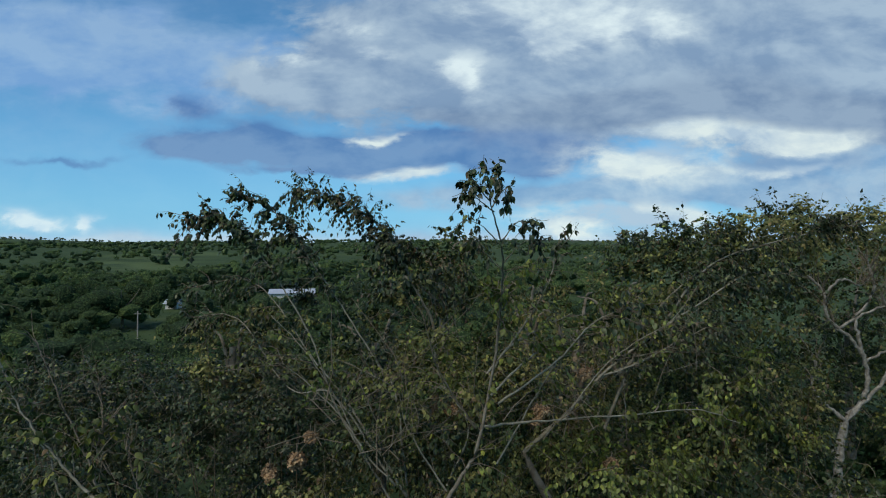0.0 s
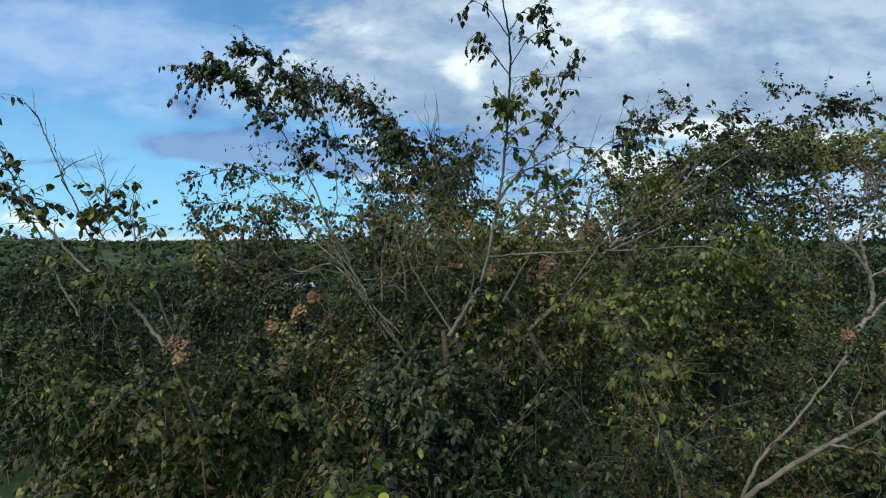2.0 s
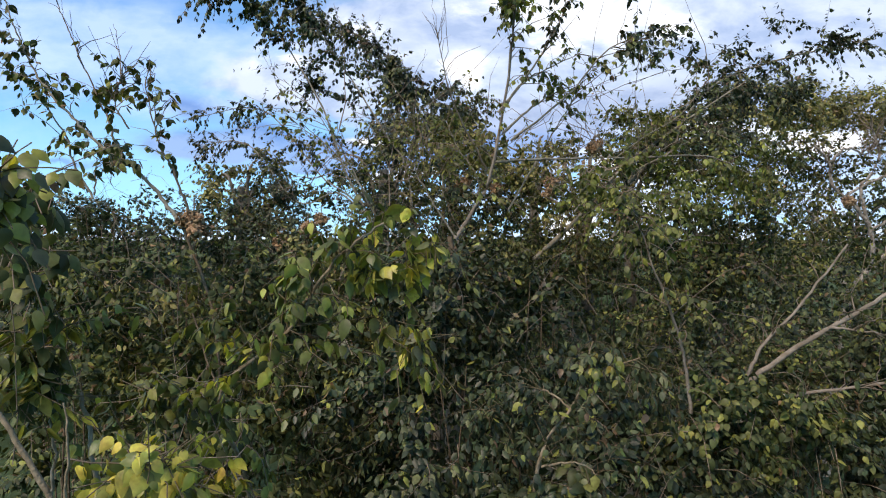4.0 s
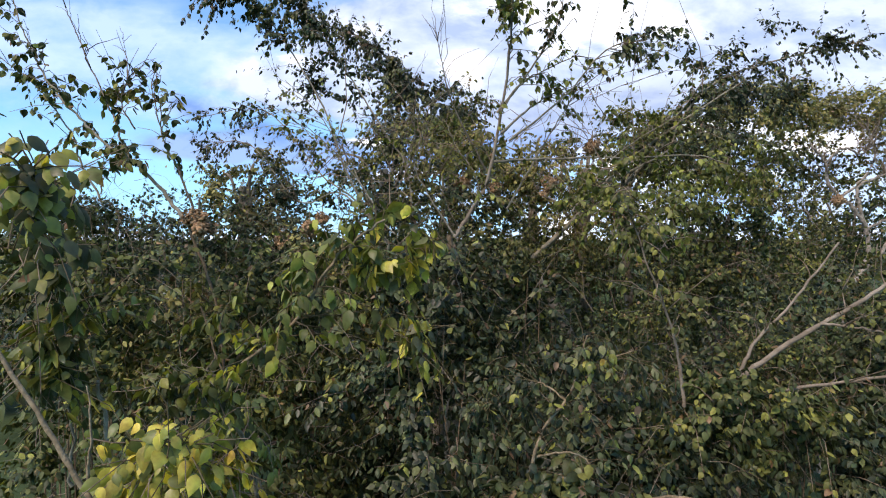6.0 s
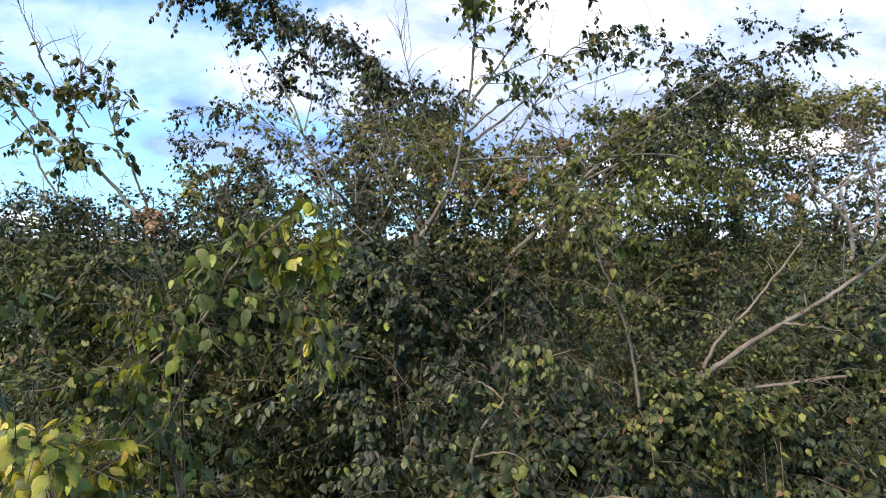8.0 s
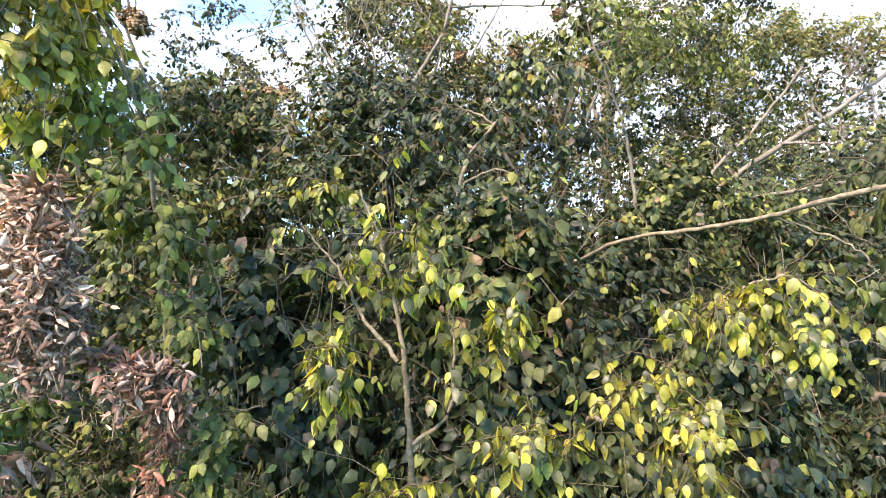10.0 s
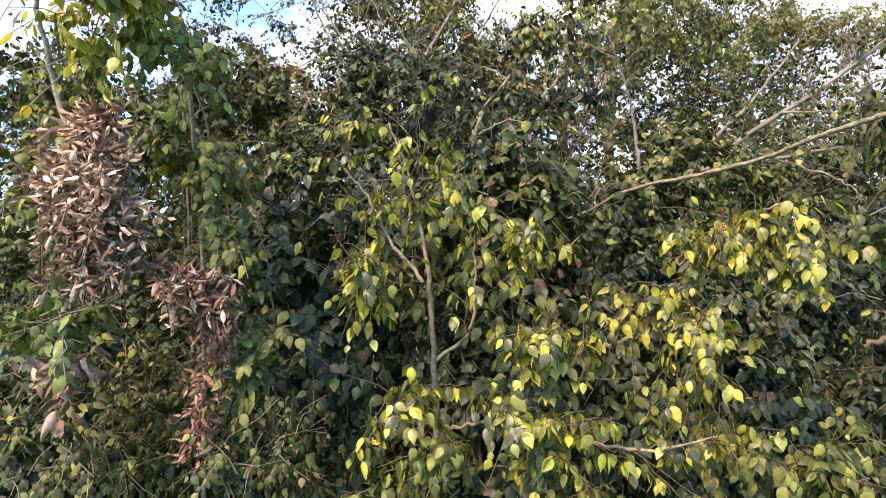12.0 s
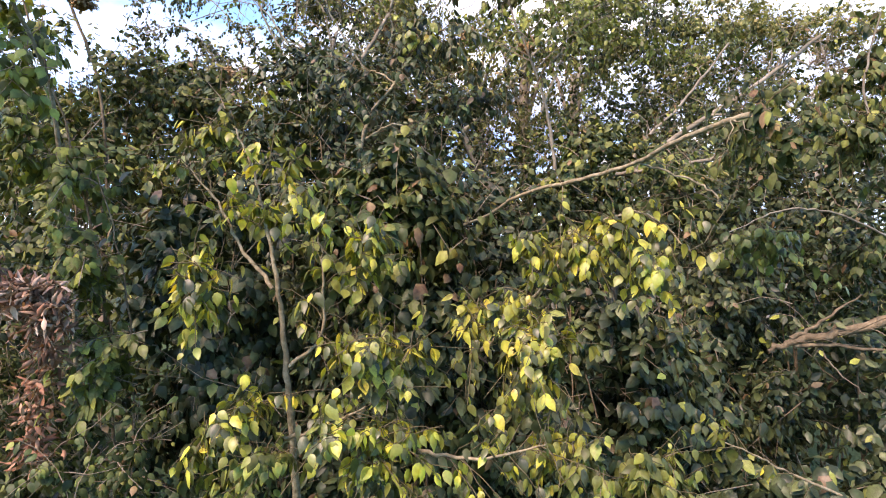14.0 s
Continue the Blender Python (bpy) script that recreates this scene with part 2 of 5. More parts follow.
LEAF_GREEN = leaf_material("leaf_fresh_green", [(0.0, (0.045, 0.075, 0.024)), (0.5, (0.085, 0.135, 0.035)), (1.0, (0.17, 0.21, 0.045))], 0.35, 0.22)
LEAF_OLIVE = leaf_material("leaf_olive", [(0.0, (0.08, 0.09, 0.032)), (0.5, (0.165, 0.175, 0.06)), (0.85, (0.27, 0.255, 0.085)), (1.0, (0.32, 0.25, 0.09))], 0.55, 0.35)
LEAF_DEAD = leaf_material("leaf_dead_brown", [(0.0, (0.11, 0.062, 0.042)), (0.35, (0.22, 0.125, 0.082)), (0.65, (0.36, 0.23, 0.16)), (0.85, (0.47, 0.33, 0.24)), (1.0, (0.60, 0.46, 0.35))], 0.75, 0.06, 0.3)
LEAF_RUST = leaf_material("leaf_dry_rust", [(0.0, (0.14, 0.06, 0.035)), (0.5, (0.28, 0.13, 0.075)), (1.0, (0.42, 0.23, 0.14))], 0.8, 0.12, 0.3)
# far leaf greens, lightened to stand in for the haze of distance
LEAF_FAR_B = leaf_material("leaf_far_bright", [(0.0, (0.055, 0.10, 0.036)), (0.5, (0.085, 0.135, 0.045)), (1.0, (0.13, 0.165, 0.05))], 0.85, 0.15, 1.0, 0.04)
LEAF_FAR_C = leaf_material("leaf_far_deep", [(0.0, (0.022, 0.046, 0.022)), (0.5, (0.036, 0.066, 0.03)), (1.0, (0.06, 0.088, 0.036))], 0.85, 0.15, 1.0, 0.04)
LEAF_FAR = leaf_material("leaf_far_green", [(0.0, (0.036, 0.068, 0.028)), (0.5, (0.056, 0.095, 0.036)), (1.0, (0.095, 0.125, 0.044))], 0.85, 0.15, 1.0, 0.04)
BARK = bark_material("bark_grey_brown", (0.35, 0.31, 0.24), (0.20, 0.17, 0.125))
BARK_PALE = bark_material("bark_pale", (0.40, 0.37, 0.275), (0.235, 0.215, 0.155), 16.0)
BARK_WHITE = bark_material("bark_whitish", (0.50, 0.46, 0.38), (0.20, 0.18, 0.145), 14.0)
BARK_BROWN = bark_material("bark_brown", (0.27, 0.205, 0.13), (0.14, 0.105, 0.065), 20.0)
BARK_TWIG = bark_material("bark_twig", (0.34, 0.285, 0.21), (0.19, 0.15, 0.105))
BARK_TAN = bark_material("bark_tan", (0.41, 0.345, 0.225), (0.23, 0.185, 0.115), 34.0)
BARK_STALK = bark_material("bark_stalk", (0.20, 0.165, 0.09), (0.11, 0.09, 0.05), 30.0)
# dark glossy leaf; the shade of low masses and backlit crowns is painted in
LEAF_SHADE = leaf_material("leaf_shaded_green", [(0.0, (0.014, 0.023, 0.012)), (0.45, (0.033, 0.048, 0.020)), (0.8, (0.066, 0.083, 0.031)), (0.93, (0.105, 0.125, 0.042)), (0.965, (0.24, 0.26, 0.04)), (0.975, (0.12, 0.08, 0.045))], 0.42, 0.12, 1.0, 0.27)
LEAF_MIX = leaf_material("leaf_turning", [(0.0, (0.07, 0.10, 0.03)), (0.4, (0.15, 0.18, 0.036)), (0.75, (0.28, 0.29, 0.045)), (1.0, (0.46, 0.39, 0.055))], 0.42, 0.3, 1.0, 0.45)
LEAF_GOLD = leaf_material("leaf_yellowing", [(0.0, (0.10, 0.12, 0.03)), (0.4, (0.22, 0.235, 0.04)), (0.75, (0.42, 0.37, 0.05)), (1.0, (0.58, 0.45, 0.06))], 0.42, 0.3, 1.0, 0.4)


# ---- plant builder ----
DENSE = 1.2
LEAF_SCALE = {"fine": 1.0, "mid": 1.05, "low": 1.0, "far": 1.0}
UP = np.array((0.0, 0.0, 1.0))


def unit(a):
    return a / np.maximum(np.linalg.norm(a, axis=-1, keepdims=True), 1e-9)


def leaf_shape(kind):
    """A blade along +x, 1 long: vertices and faces. fine: ovate with a drip tip, folded and curled; mid, far: simpler."""
    if kind == "far":
        return np.array([(0, 0, 0), (0.45, 0.33, -0.10), (1, 0, -0.05), (0.45, -0.33, -0.10)], float), [(0, 1, 2), (0, 2, 3)]
    if kind == "low":
        v = [(0, 0, 0), (0.28, 0.28, -0.10), (0.66, 0.21, -0.16), (1, 0, -0.14), (0.66, -0.21, -0.16), (0.28, -0.28, -0.10)]
        return np.array(v, float), [(0, 3, 2, 1), (0, 5, 4, 3)]
    if kind == "mid":
        v = [(0, 0, 0), (0.42, 0, 0.06), (1, 0, -0.30), (0.26, 0.35, -0.06), (0.62, 0.28, -0.17), (0.26, -0.35, -0.06), (0.62, -0.28, -0.17)]
        return np.array(v, float), [(0, 1, 3), (3, 1, 4), (4, 1, 2), (0, 5, 1), (5, 6, 1), (6, 2, 1)]
    s = [0.0, 0.09, 0.28, 0.54, 0.79, 1.0]
    w = [0.0, 0.21, 0.33, 0.30, 0.14, 0.0]
    curl = 0.85 if kind == "dead" else 0.30
    fold = 0.6 if kind == "dead" else 0.20
    width = 0.6 if kind == "dead" else 1.0
    mid = [(a, 0.0, 0.03 * math.sin(a * 3) - curl * a * a) for a in s]
    left = [(a, b * width, -fold * b - curl * a * a - (0.12 if kind == "dead" else 0.03) * math.sin(a * 11)) for a, b in zip(s[1:5], w[1:5])]
    right = [(a, -b * width, -fold * b - curl * a * a + (0.10 if kind == "dead" else 0.02) * math.sin(a * 9)) for a, b in zip(s[1:5], w[1:5])]
    f = [(0, 1, 6), (5, 9, 4), (0, 10, 1), (5, 4, 13)]
    for i in range(3):
        f += [(i + 1, i + 2, 7 + i, 6 + i), (i + 2, i + 1, 10 + i, 11 + i)]
    return np.array(mid + left + right, float), f


def mesh_of(name, verts, faces, material, smooth=True):
    me = bpy.data.meshes.new(name)
    me.from_pydata(verts if isinstance(verts, list) else verts.tolist(), [], faces)
    me.materials.append(material)
    if smooth:
        me.polygons.foreach_set("use_smooth", [True] * len(me.polygons))
    me.update()
    return me


def fast_mesh(name, verts, faces, material, smooth=True):
    """One mesh from arrays: verts (n, 3) and a list of (m, k) face arrays."""
    me = bpy.data.meshes.new(name)
    loops = np.concatenate([f.ravel() for f in faces]).astype(np.int32)
    sizes = np.concatenate([np.full(len(f), f.shape[1]) for f in faces]).astype(np.int32)
    starts = np.concatenate([[0], np.cumsum(sizes)[:-1]]).astype(np.int32)
    me.vertices.add(len(verts))
    me.vertices.foreach_set("co", verts.astype(np.float32).ravel())
    me.loops.add(len(loops))
    me.loops.foreach_set("vertex_index", loops)
    me.polygons.add(len(sizes))
    me.polygons.foreach_set("loop_start", starts)
    me.polygons.foreach_set("loop_total", sizes)
    me.materials.append(material)
    me.polygons.foreach_set("use_smooth", np.full(len(sizes), smooth))
    me.update(calc_edges=True)
    me.validate()
    return me


def leaf_frames(at, way, face, size):
    """Matrices (n, 3, 3) and places for leaves that grow from `at` along `way`, their upper side towards `face`."""
    x = unit(way)
    y = unit(np.cross(face, x))
    z = np.cross(x, y)
    return np.stack([x, y, z], axis=2) * size[:, None, None], at


def leaves_mesh(name, frames, at, kind, material):
    v, f = leaf_shape(kind)
    n = len(at)
    verts = (np.einsum("nij,vj->nvi", frames, v) + at[:, None, :]).reshape(-1, 3)
    off = (np.arange(n) * len(v))[:, None, None]
    groups = [np.array([q for q in f if len(q) == k]) for k in (3, 4)]
    faces = [(grp[None] + off).reshape(-1, grp.shape[1]) for grp in groups if len(grp)]
    return fast_mesh(name, verts, faces, material)


def spline(points, per=6):
    """A smooth line through points (Catmull-Rom)."""
    p = np.array(points, float)
    p = np.vstack([2 * p[0] - p[1], p, 2 * p[-1] - p[-2]])
    out = []
    for i in range(1, len(p) - 2):
        t = np.linspace(0, 1, per, endpoint=False)[:, None]
        a, b, c, d = p[i - 1], p[i], p[i + 1], p[i + 2]
        out.append(0.5 * (2 * b + (c - a) * t + (2 * a - 5 * b + 4 * c - d) * t ** 2 + (3 * b - a - 3 * c + d) * t ** 3))
    return np.vstack(out + [p[-2:-1]])


def tube(path, r0, r1, sides=8, knots=0.0, rng=None):
    """A tapered, slightly knotty limb round a line: verts, quad faces."""
    n = len(path)
    tan = unit(np.gradient(path, axis=0))
    ref = np.where(np.abs(tan[:, 2:3]) > 0.9, (1.0, 0, 0), (0, 0, 1.0))
    a = unit(np.cross(tan, ref))
    b = np.cross(tan, a)
    r = r0 + (r1 - r0) * np.linspace(0, 1, n) ** 0.8
    if rng is not None and knots:
        r = r * (1 + knots * rng.standard_normal(n))
    ang = np.arange(sides) * 2 * math.pi / sides
    ring = a[:, None] * np.cos(ang)[None, :, None] + b[:, None] * np.sin(ang)[None, :, None]
    verts = (path[:, None] + ring * r[:, None, None]).reshape(-1, 3)
    i, j = np.meshgrid(np.arange(n - 1), np.arange(sides), indexing="ij")
    q = np.stack([i * sides + j, i * sides + (j + 1) % sides, (i + 1) * sides + (j + 1) % sides, (i + 1) * sides + j], axis=-1).reshape(-1, 4)
    return verts, q


def tubes(paths, r0, r1, sides=3):
    """Many thin twigs at once: paths (n, k, 3)."""
    n, k, _ = paths.shape
    tan = unit(np.gradient(paths, axis=1))
    a = unit(np.cross(tan, np.array((0.31, 0.17, 0.93))))
    b = np.cross(tan, a)
    ang = np.arange(sides) * 2 * math.pi / sides
    r = (np.asarray(r0)[:, None] * (1 - np.linspace(0, 1, k))[None] + r1 * np.linspace(0, 1, k)[None])
    ring = a[:, :, None] * np.cos(ang)[None, None, :, None] + b[:, :, None] * np.sin(ang)[None, None, :, None]
    verts = (paths[:, :, None] + ring * r[:, :, None, None]).reshape(-1, 3)
    i, j = np.meshgrid(np.arange(k - 1), np.arange(sides), indexing="ij")
    q = np.stack([i * sides + j, i * sides + (j + 1) % sides, (i + 1) * sides + (j + 1) % sides, (i + 1) * sides + j], axis=-1).reshape(-1, 4)
    faces = (q[None] + (np.arange(n) * k * sides)[:, None, None]).reshape(-1, 4)
    return verts, faces


def part(name, me, parent, label="", kind=""):
    ob = new(name, me)
    ob.parent = parent
    return tagged(ob, label, kind=kind)


class Plant:
    """One tree or shrub: limbs laid by hand, twigs and leaves grown on them."""

    def __init__(self, name, label, category, base, seed, group=""):
        self.rng = np.random.default_rng(seed)
        self.base = np.array(base, float)
        self.root = tagged(new(name), label, category, group)
        self.root.location = base
        self.lines, self.twigs, self.leaves, self.grown = [], [], [], []

    def limb(self, points, r0, r1, material, name="limb", sides=8, wobble=0.004, on=None):
        """A limb through points; on: the line of an earlier limb that it grows from."""
        path = spline(points, 7)
        path[1:-1] += self.rng.standard_normal((len(path) - 2, 3)) * wobble
        v, f = tube(path, r0, r1, sides, 0.06, self.rng)
        parent = self.root if on is None else next(ob for line, ob in self.grown if line is on)
        self.grown.append((path, part(name, fast_mesh(name, v - self.base, [f], material), parent)))
        self.lines.append(path)
        return path

    def sprout(self, path, count, length, start=0.3, spread=0.9, lift=0.2, sag=0.25, r=0.006, bare=False, ahead=0.6):
        """Twigs along a limb, each with its own curve; returns them as (n, 6, 3)."""
        rng = self.rng
        s = start + (1 - start) * rng.random(count) ** 0.85
        k = s * (len(path) - 1)
        i = np.minimum(k.astype(int), len(path) - 2)
        at = path[i] + (path[i + 1] - path[i]) * (k - i)[:, None]
        tan = unit(path[i + 1] - path[i])
        side = rng.standard_normal((count, 3))
        side = unit(side - tan * (side * tan).sum(1, keepdims=True))
        way = unit(tan * ahead + side * spread + UP * lift)
        return self.shoots(at, way, length * (0.55 + 0.75 * rng.random(count)), sag, r, bare)

    def shoots(self, at, way, length, sag, r, bare=False, thin=False):
        rng, n = self.rng, len(at)
        t = np.linspace(0, 1, 3 if thin else 5)
        bend = rng.standard_normal((n, 3)) * 0.34
        kink = rng.standard_normal((n, len(t), 3)) * 0.035 * (t > 0)[None, :, None]
        p = at[:, None] + way[:, None] * (t[None, :, None] * length[:, None, None]) + bend[:, None] * (t[None, :, None] ** 2 * length[:, None, None])
        p += kink * length[:, None, None]
        p[:, :, 2] -= sag * length[:, None] * t[None] ** 2.2
        keep = p[::3] if thin else p
        self.twigs.append((keep, np.full(len(keep), r) * (0.6 + 0.7 * rng.random(len(keep)))))
        return p

    def leafy(self, p, per, size, droop=0.7, start=0.15, kind="mid", tone=0, spread=0.8, along=0.55, out=None):
        """Leaves along twigs: hanging from alternating sides. out: the way out of the mass, for each twig."""
        rng, n = self.rng, len(p)
        m = n * per
        s = start + (1 - start) * rng.random((n, per))
        k = (s * (p.shape[1] - 1)).ravel()
        i = np.minimum(k.astype(int), p.shape[1] - 2)
        row = np.repeat(np.arange(n), per)
        a, b = p[row, i], p[row, i + 1]
        at = a + (b - a) * (k - i)[:, None]
        tan = unit(b - a)
        # leaves stand in two ranks along the twig and hang, their upper side turned up and outwards
        rank = np.cross(tan, UP + 0.25 * rng.standard_normal((m, 3))) * rng.choice((-1.0, 1.0), m)[:, None]
        side = unit(rank + rng.standard_normal((m, 3)) * (0.45, 0.45, 0.25))
        way = unit(tan * along + side * spread - UP * droop * (0.6 + 0.9 * rng.random(m))[:, None])
        apart = (side + tan) * 0.5 if out is None else out[row] + side * 0.35
        face = unit(UP * 0.5 + apart * 0.9 + rng.standard_normal((m, 3)) * (2.0 if kind == "dead" else 0.32))
        if kind == "dead":
            way = unit(way + rng.standard_normal((m, 3)) * 0.9)
        size = size * LEAF_SCALE.get(kind, 1.0) * np.clip(0.62 + 0.5 * rng.random(m) + 0.12 * rng.standard_normal(m), 0.4, 1.4)
        at = at + way * 0.012
        self.leaves.append((*leaf_frames(at, way, face, size), kind, tone))

    def bush(self, centre, radii, count, per, size, length=0.4, droop=0.7, kind="mid", tone=0, sag=0.25, r=0.004, shell=0.5, lift=0.25, along=0.55):
        """A mass of leafy shoots that fills an ellipsoid, thicker towards its skin."""
        rng = self.rng
        count = int(count * (DENSE if kind in ("mid", "low", "far") else 1))
        # shoots stand in bunches of about ten on a shared twig end, with gaps between the bunches
        heads = unit(rng.standard_normal((max(3, count // (4 if kind == "far" else 8)), 3)))
        own = rng.integers(0, len(heads), count)
        d = unit(heads[own] + rng.standard_normal((count, 3)) * (0.22 if kind == "far" else 0.15))
        q = ((shell + (1 - shell) * rng.random(len(heads))) ** 0.6)[own] + 0.07 * rng.standard_normal(count)
        lump = 1 + 0.18 * np.sin(d[:, 0] * 5.1 + centre[0] * 3) * np.cos(d[:, 2] * 4.3 + centre[1]) + 0.1 * rng.standard_normal(count)
        at = np.array(centre) + d * np.array(radii) * (q * lump)[:, None]
        way = unit(d * 0.7 + UP * lift + rng.standard_normal((count, 3)) * 0.5)
        L = length * (0.5 + rng.random(count))
        p = self.shoots(at - way * L[:, None] * 0.5, way, L, sag, r, thin=kind in ("low", "far", "mid"))
        self.leafy(p, per, size, droop, 0.1, kind, tone, 0.8, along, None if kind == "dead" else unit(d * (1, 1, 0.4)))
        return p

    def bare(self, centre, radii, count, length=0.8, r=0.006):
        """Leafless twigs that stand up out of a mass."""
        at = np.array(centre) + self.rng.standard_normal((count, 3)) * np.array(radii) * 0.6
        way = unit(self.rng.standard_normal((count, 3)) * (0.7, 0.5, 0.4) + UP * 0.8)
        p = self.shoots(at, way, length * (0.5 + self.rng.random(count)), 0.0, r)
        side = self.shoots(p[:, 1], unit(way + self.rng.standard_normal((count, 3)) * 0.6), length * 0.45 * (0.5 + self.rng.random(count)), 0.0, r * 0.6)
        return p, side

    def finish(self, twig_material, leaf_materials, single=0, near=None, leaf_name="leaf"):
        """Lays down the meshes. single: how many leaves become objects of their own, round the place `near`."""
        if self.twigs:
            vs, fs, off = [], [], 0
            for p, r in self.twigs:
                v, f = tubes(p, r, 0.0016)
                vs.append(v - self.base), fs.append(f + off)
                off += len(v)
            part("twigwork", fast_mesh("twigwork", np.vstack(vs), [np.vstack(fs)], twig_material), self.root, kind="stuff")
        keys = sorted({(k, t) for _, _, k, t in self.leaves})
        for k, t in keys:
            fr = np.concatenate([a for a, _, kk, tt in self.leaves if (kk, tt) == (k, t)])
            at = np.concatenate([b for _, b, kk, tt in self.leaves if (kk, tt) == (k, t)])
            if single and k in ("fine", "dead", "mid", "low"):
                order = np.argsort(np.linalg.norm(at - np.array(near), axis=1))
                own, rest = order[:single], order[single:]
                v, f = leaf_shape(k)
                me = mesh_of(leaf_name, v, f, leaf_materials[t])
                for j in own:
                    ob = new(leaf_name, me)
                    ob.parent = self.root
                    m = Matrix.Identity(4)
                    for c in range(3):
                        for w in range(3):
                            m[c][w] = fr[j][c][w]
                        m[c][3] = at[j][c] - self.base[c]
                    ob.matrix_basis = m
                fr, at, single = fr[rest], at[rest], 0
            if len(at):
                part("foliage", leaves_mesh("foliage", fr, at - self.base, k, leaf_materials[t]), self.root, kind="stuff")
        return self.root


# ---- land: level under the trees, falling into a broad valley, hills on the skyline ----
def land_height(x, y):
    d = math.hypot(x, y)
    fall = -8.4 * (1 / (1 + math.exp(-(y - 38) / 9)) - 0.015) if y > 0 else 0.0
    roll = 1.2 * noise.noise((x * 0.012, y * 0.012, 3.0)) * min(1, max(0, (d - 20) / 60))
    hills = max(0.0, 1 - math.exp(-(d - 380) / 1300)) * 78 * (0.62 + 0.6 * noise.noise((x * 0.0011 + 5, y * 0.0011, 1.0))) if d > 380 else 0.0
    return -0.6 + fall + roll + hills + 0.05 * noise.noise((x * 0.9, y * 0.9, 0))


def make_ground():
    ring = [0, 2, 4, 6, 8, 11, 14, 18, 23, 29, 36, 44, 54, 66, 80, 98, 120, 150, 190, 240, 310, 400, 520, 680, 880, 1140, 1480, 1900, 2400, 3000, 3700, 4500]
    spokes = 144
    verts, faces = [(0, 0, land_height(0, 0))], []
    for r in ring[1:]:
        for k in range(spokes):
            a = k * 2 * math.pi / spokes
            x, y = r * math.sin(a), r * math.cos(a)
            verts.append((x, y, land_height(x, y)))
    for k in range(spokes):
        faces.append((0, 1 + (k + 1) % spokes, 1 + k))
    for i in range(len(ring) - 2):
        for k in range(spokes):
            a, b = 1 + i * spokes + k, 1 + i * spokes + (k + 1) % spokes
            faces.append((a, b, b + spokes, a + spokes))
    m = bpy.data.materials.new("ground_cover")
    m.use_nodes = True
    g = Nodes(m.node_tree)
    place = g.add("ShaderNodeTexCoord").outputs["Object"]
    wide, near, fine = g.noise(place, 0.006, 4), g.noise(place, 0.12, 5), g.noise(place, 3.0, 5)
    woods = g.ramp(near, [(0.3, (0.03, 0.052, 0.022)), (0.55, (0.05, 0.078, 0.03)), (0.8, (0.08, 0.10, 0.036))])
    grass = g.ramp(fine, [(0.3, (0.065, 0.10, 0.038)), (0.7, (0.105, 0.135, 0.05))])
    colour = g.mix(g.math("ADD", g.math("MULTIPLY", g.math("SUBTRACT", wide, 0.56), 14.0), 0.2, clamp=True), woods, grass)
    bump = g.add("ShaderNodeBump", {"Strength": 0.8, "Distance": 0.6, "Height": g.math("ADD", near, g.math("MULTIPLY", fine, 0.2))}).outputs[0]
    surf = g.add("ShaderNodeBsdfPrincipled", {"Base Color": colour, "Roughness": 0.95, "Normal": bump, "Specular IOR Level": 0.1})
    out = g.add("ShaderNodeOutputMaterial")
    m.node_tree.links.new(surf.outputs[0], out.inputs[0])
    tagged(new("ground", mesh_of("ground", verts, faces, m)), "grassy and wooded ground falling into a valley", "ground", kind="structure")


make_ground()


def lobe_shape(level):
    """A coarse ball, for the solid cores added inside far crowns."""
    bm = bmesh.new()
    bmesh.ops.create_icosphere(bm, subdivisions=level, radius=1.0)
    v = np.array([p.co[:] for p in bm.verts])
    f = np.array([[p.index for p in q.verts] for q in bm.faces])
    bm.free()
    return v, f


LOBES = {k: lobe_shape(k) for k in (1, 2)}


def clump_tree(at, height, width, clumps, size, rng, lobes=5, level=2):
    """One far crown: leaf clumps (frames, places) over several uneven lobes, and the verts of the solid cores added
    inside the lobes.
    """
    c = np.column_stack([rng.standard_normal((lobes, 2)) * width * 0.24, height * (0.36 + 0.44 * rng.random(lobes))])
    radii = np.column_stack([width * (0.15 + 0.16 * rng.random(lobes))] * 2 + [height * (0.16 + 0.12 * rng.random(lobes))])
    k = rng.integers(0, lobes, clumps)
    d = unit(rng.standard_normal((clumps, 3)))
    d[:, 2] = d[:, 2] * 0.9 + 0.2
    p = np.array(at) + c[k] + d * radii[k] * (0.88 + 0.26 * rng.random(clumps))[:, None]
    frames = leaf_frames(p, unit(d * 0.5 + rng.standard_normal((clumps, 3)) - UP * 0.3), unit(d + UP * 0.5 + rng.standard_normal((clumps, 3)) * 0.4), size * (0.6 + 0.8 * rng.random(clumps)))
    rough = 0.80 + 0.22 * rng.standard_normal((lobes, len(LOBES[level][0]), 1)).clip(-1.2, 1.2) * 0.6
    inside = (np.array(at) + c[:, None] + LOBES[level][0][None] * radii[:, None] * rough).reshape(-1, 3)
    return (*frames, inside)


FIELDS = [(-172, 400, 30, 110), (-300, 360, 55, 40), (-21, 230, 10, 30), (60, 520, 40, 90), (-66, 160, 10, 10), (-44, 160, 9, 7), (-52, 98, 8, 12), (-40, 150, 9, 9), (-57, 138, 7, 22)]  # open meadows: x, y, half sizes


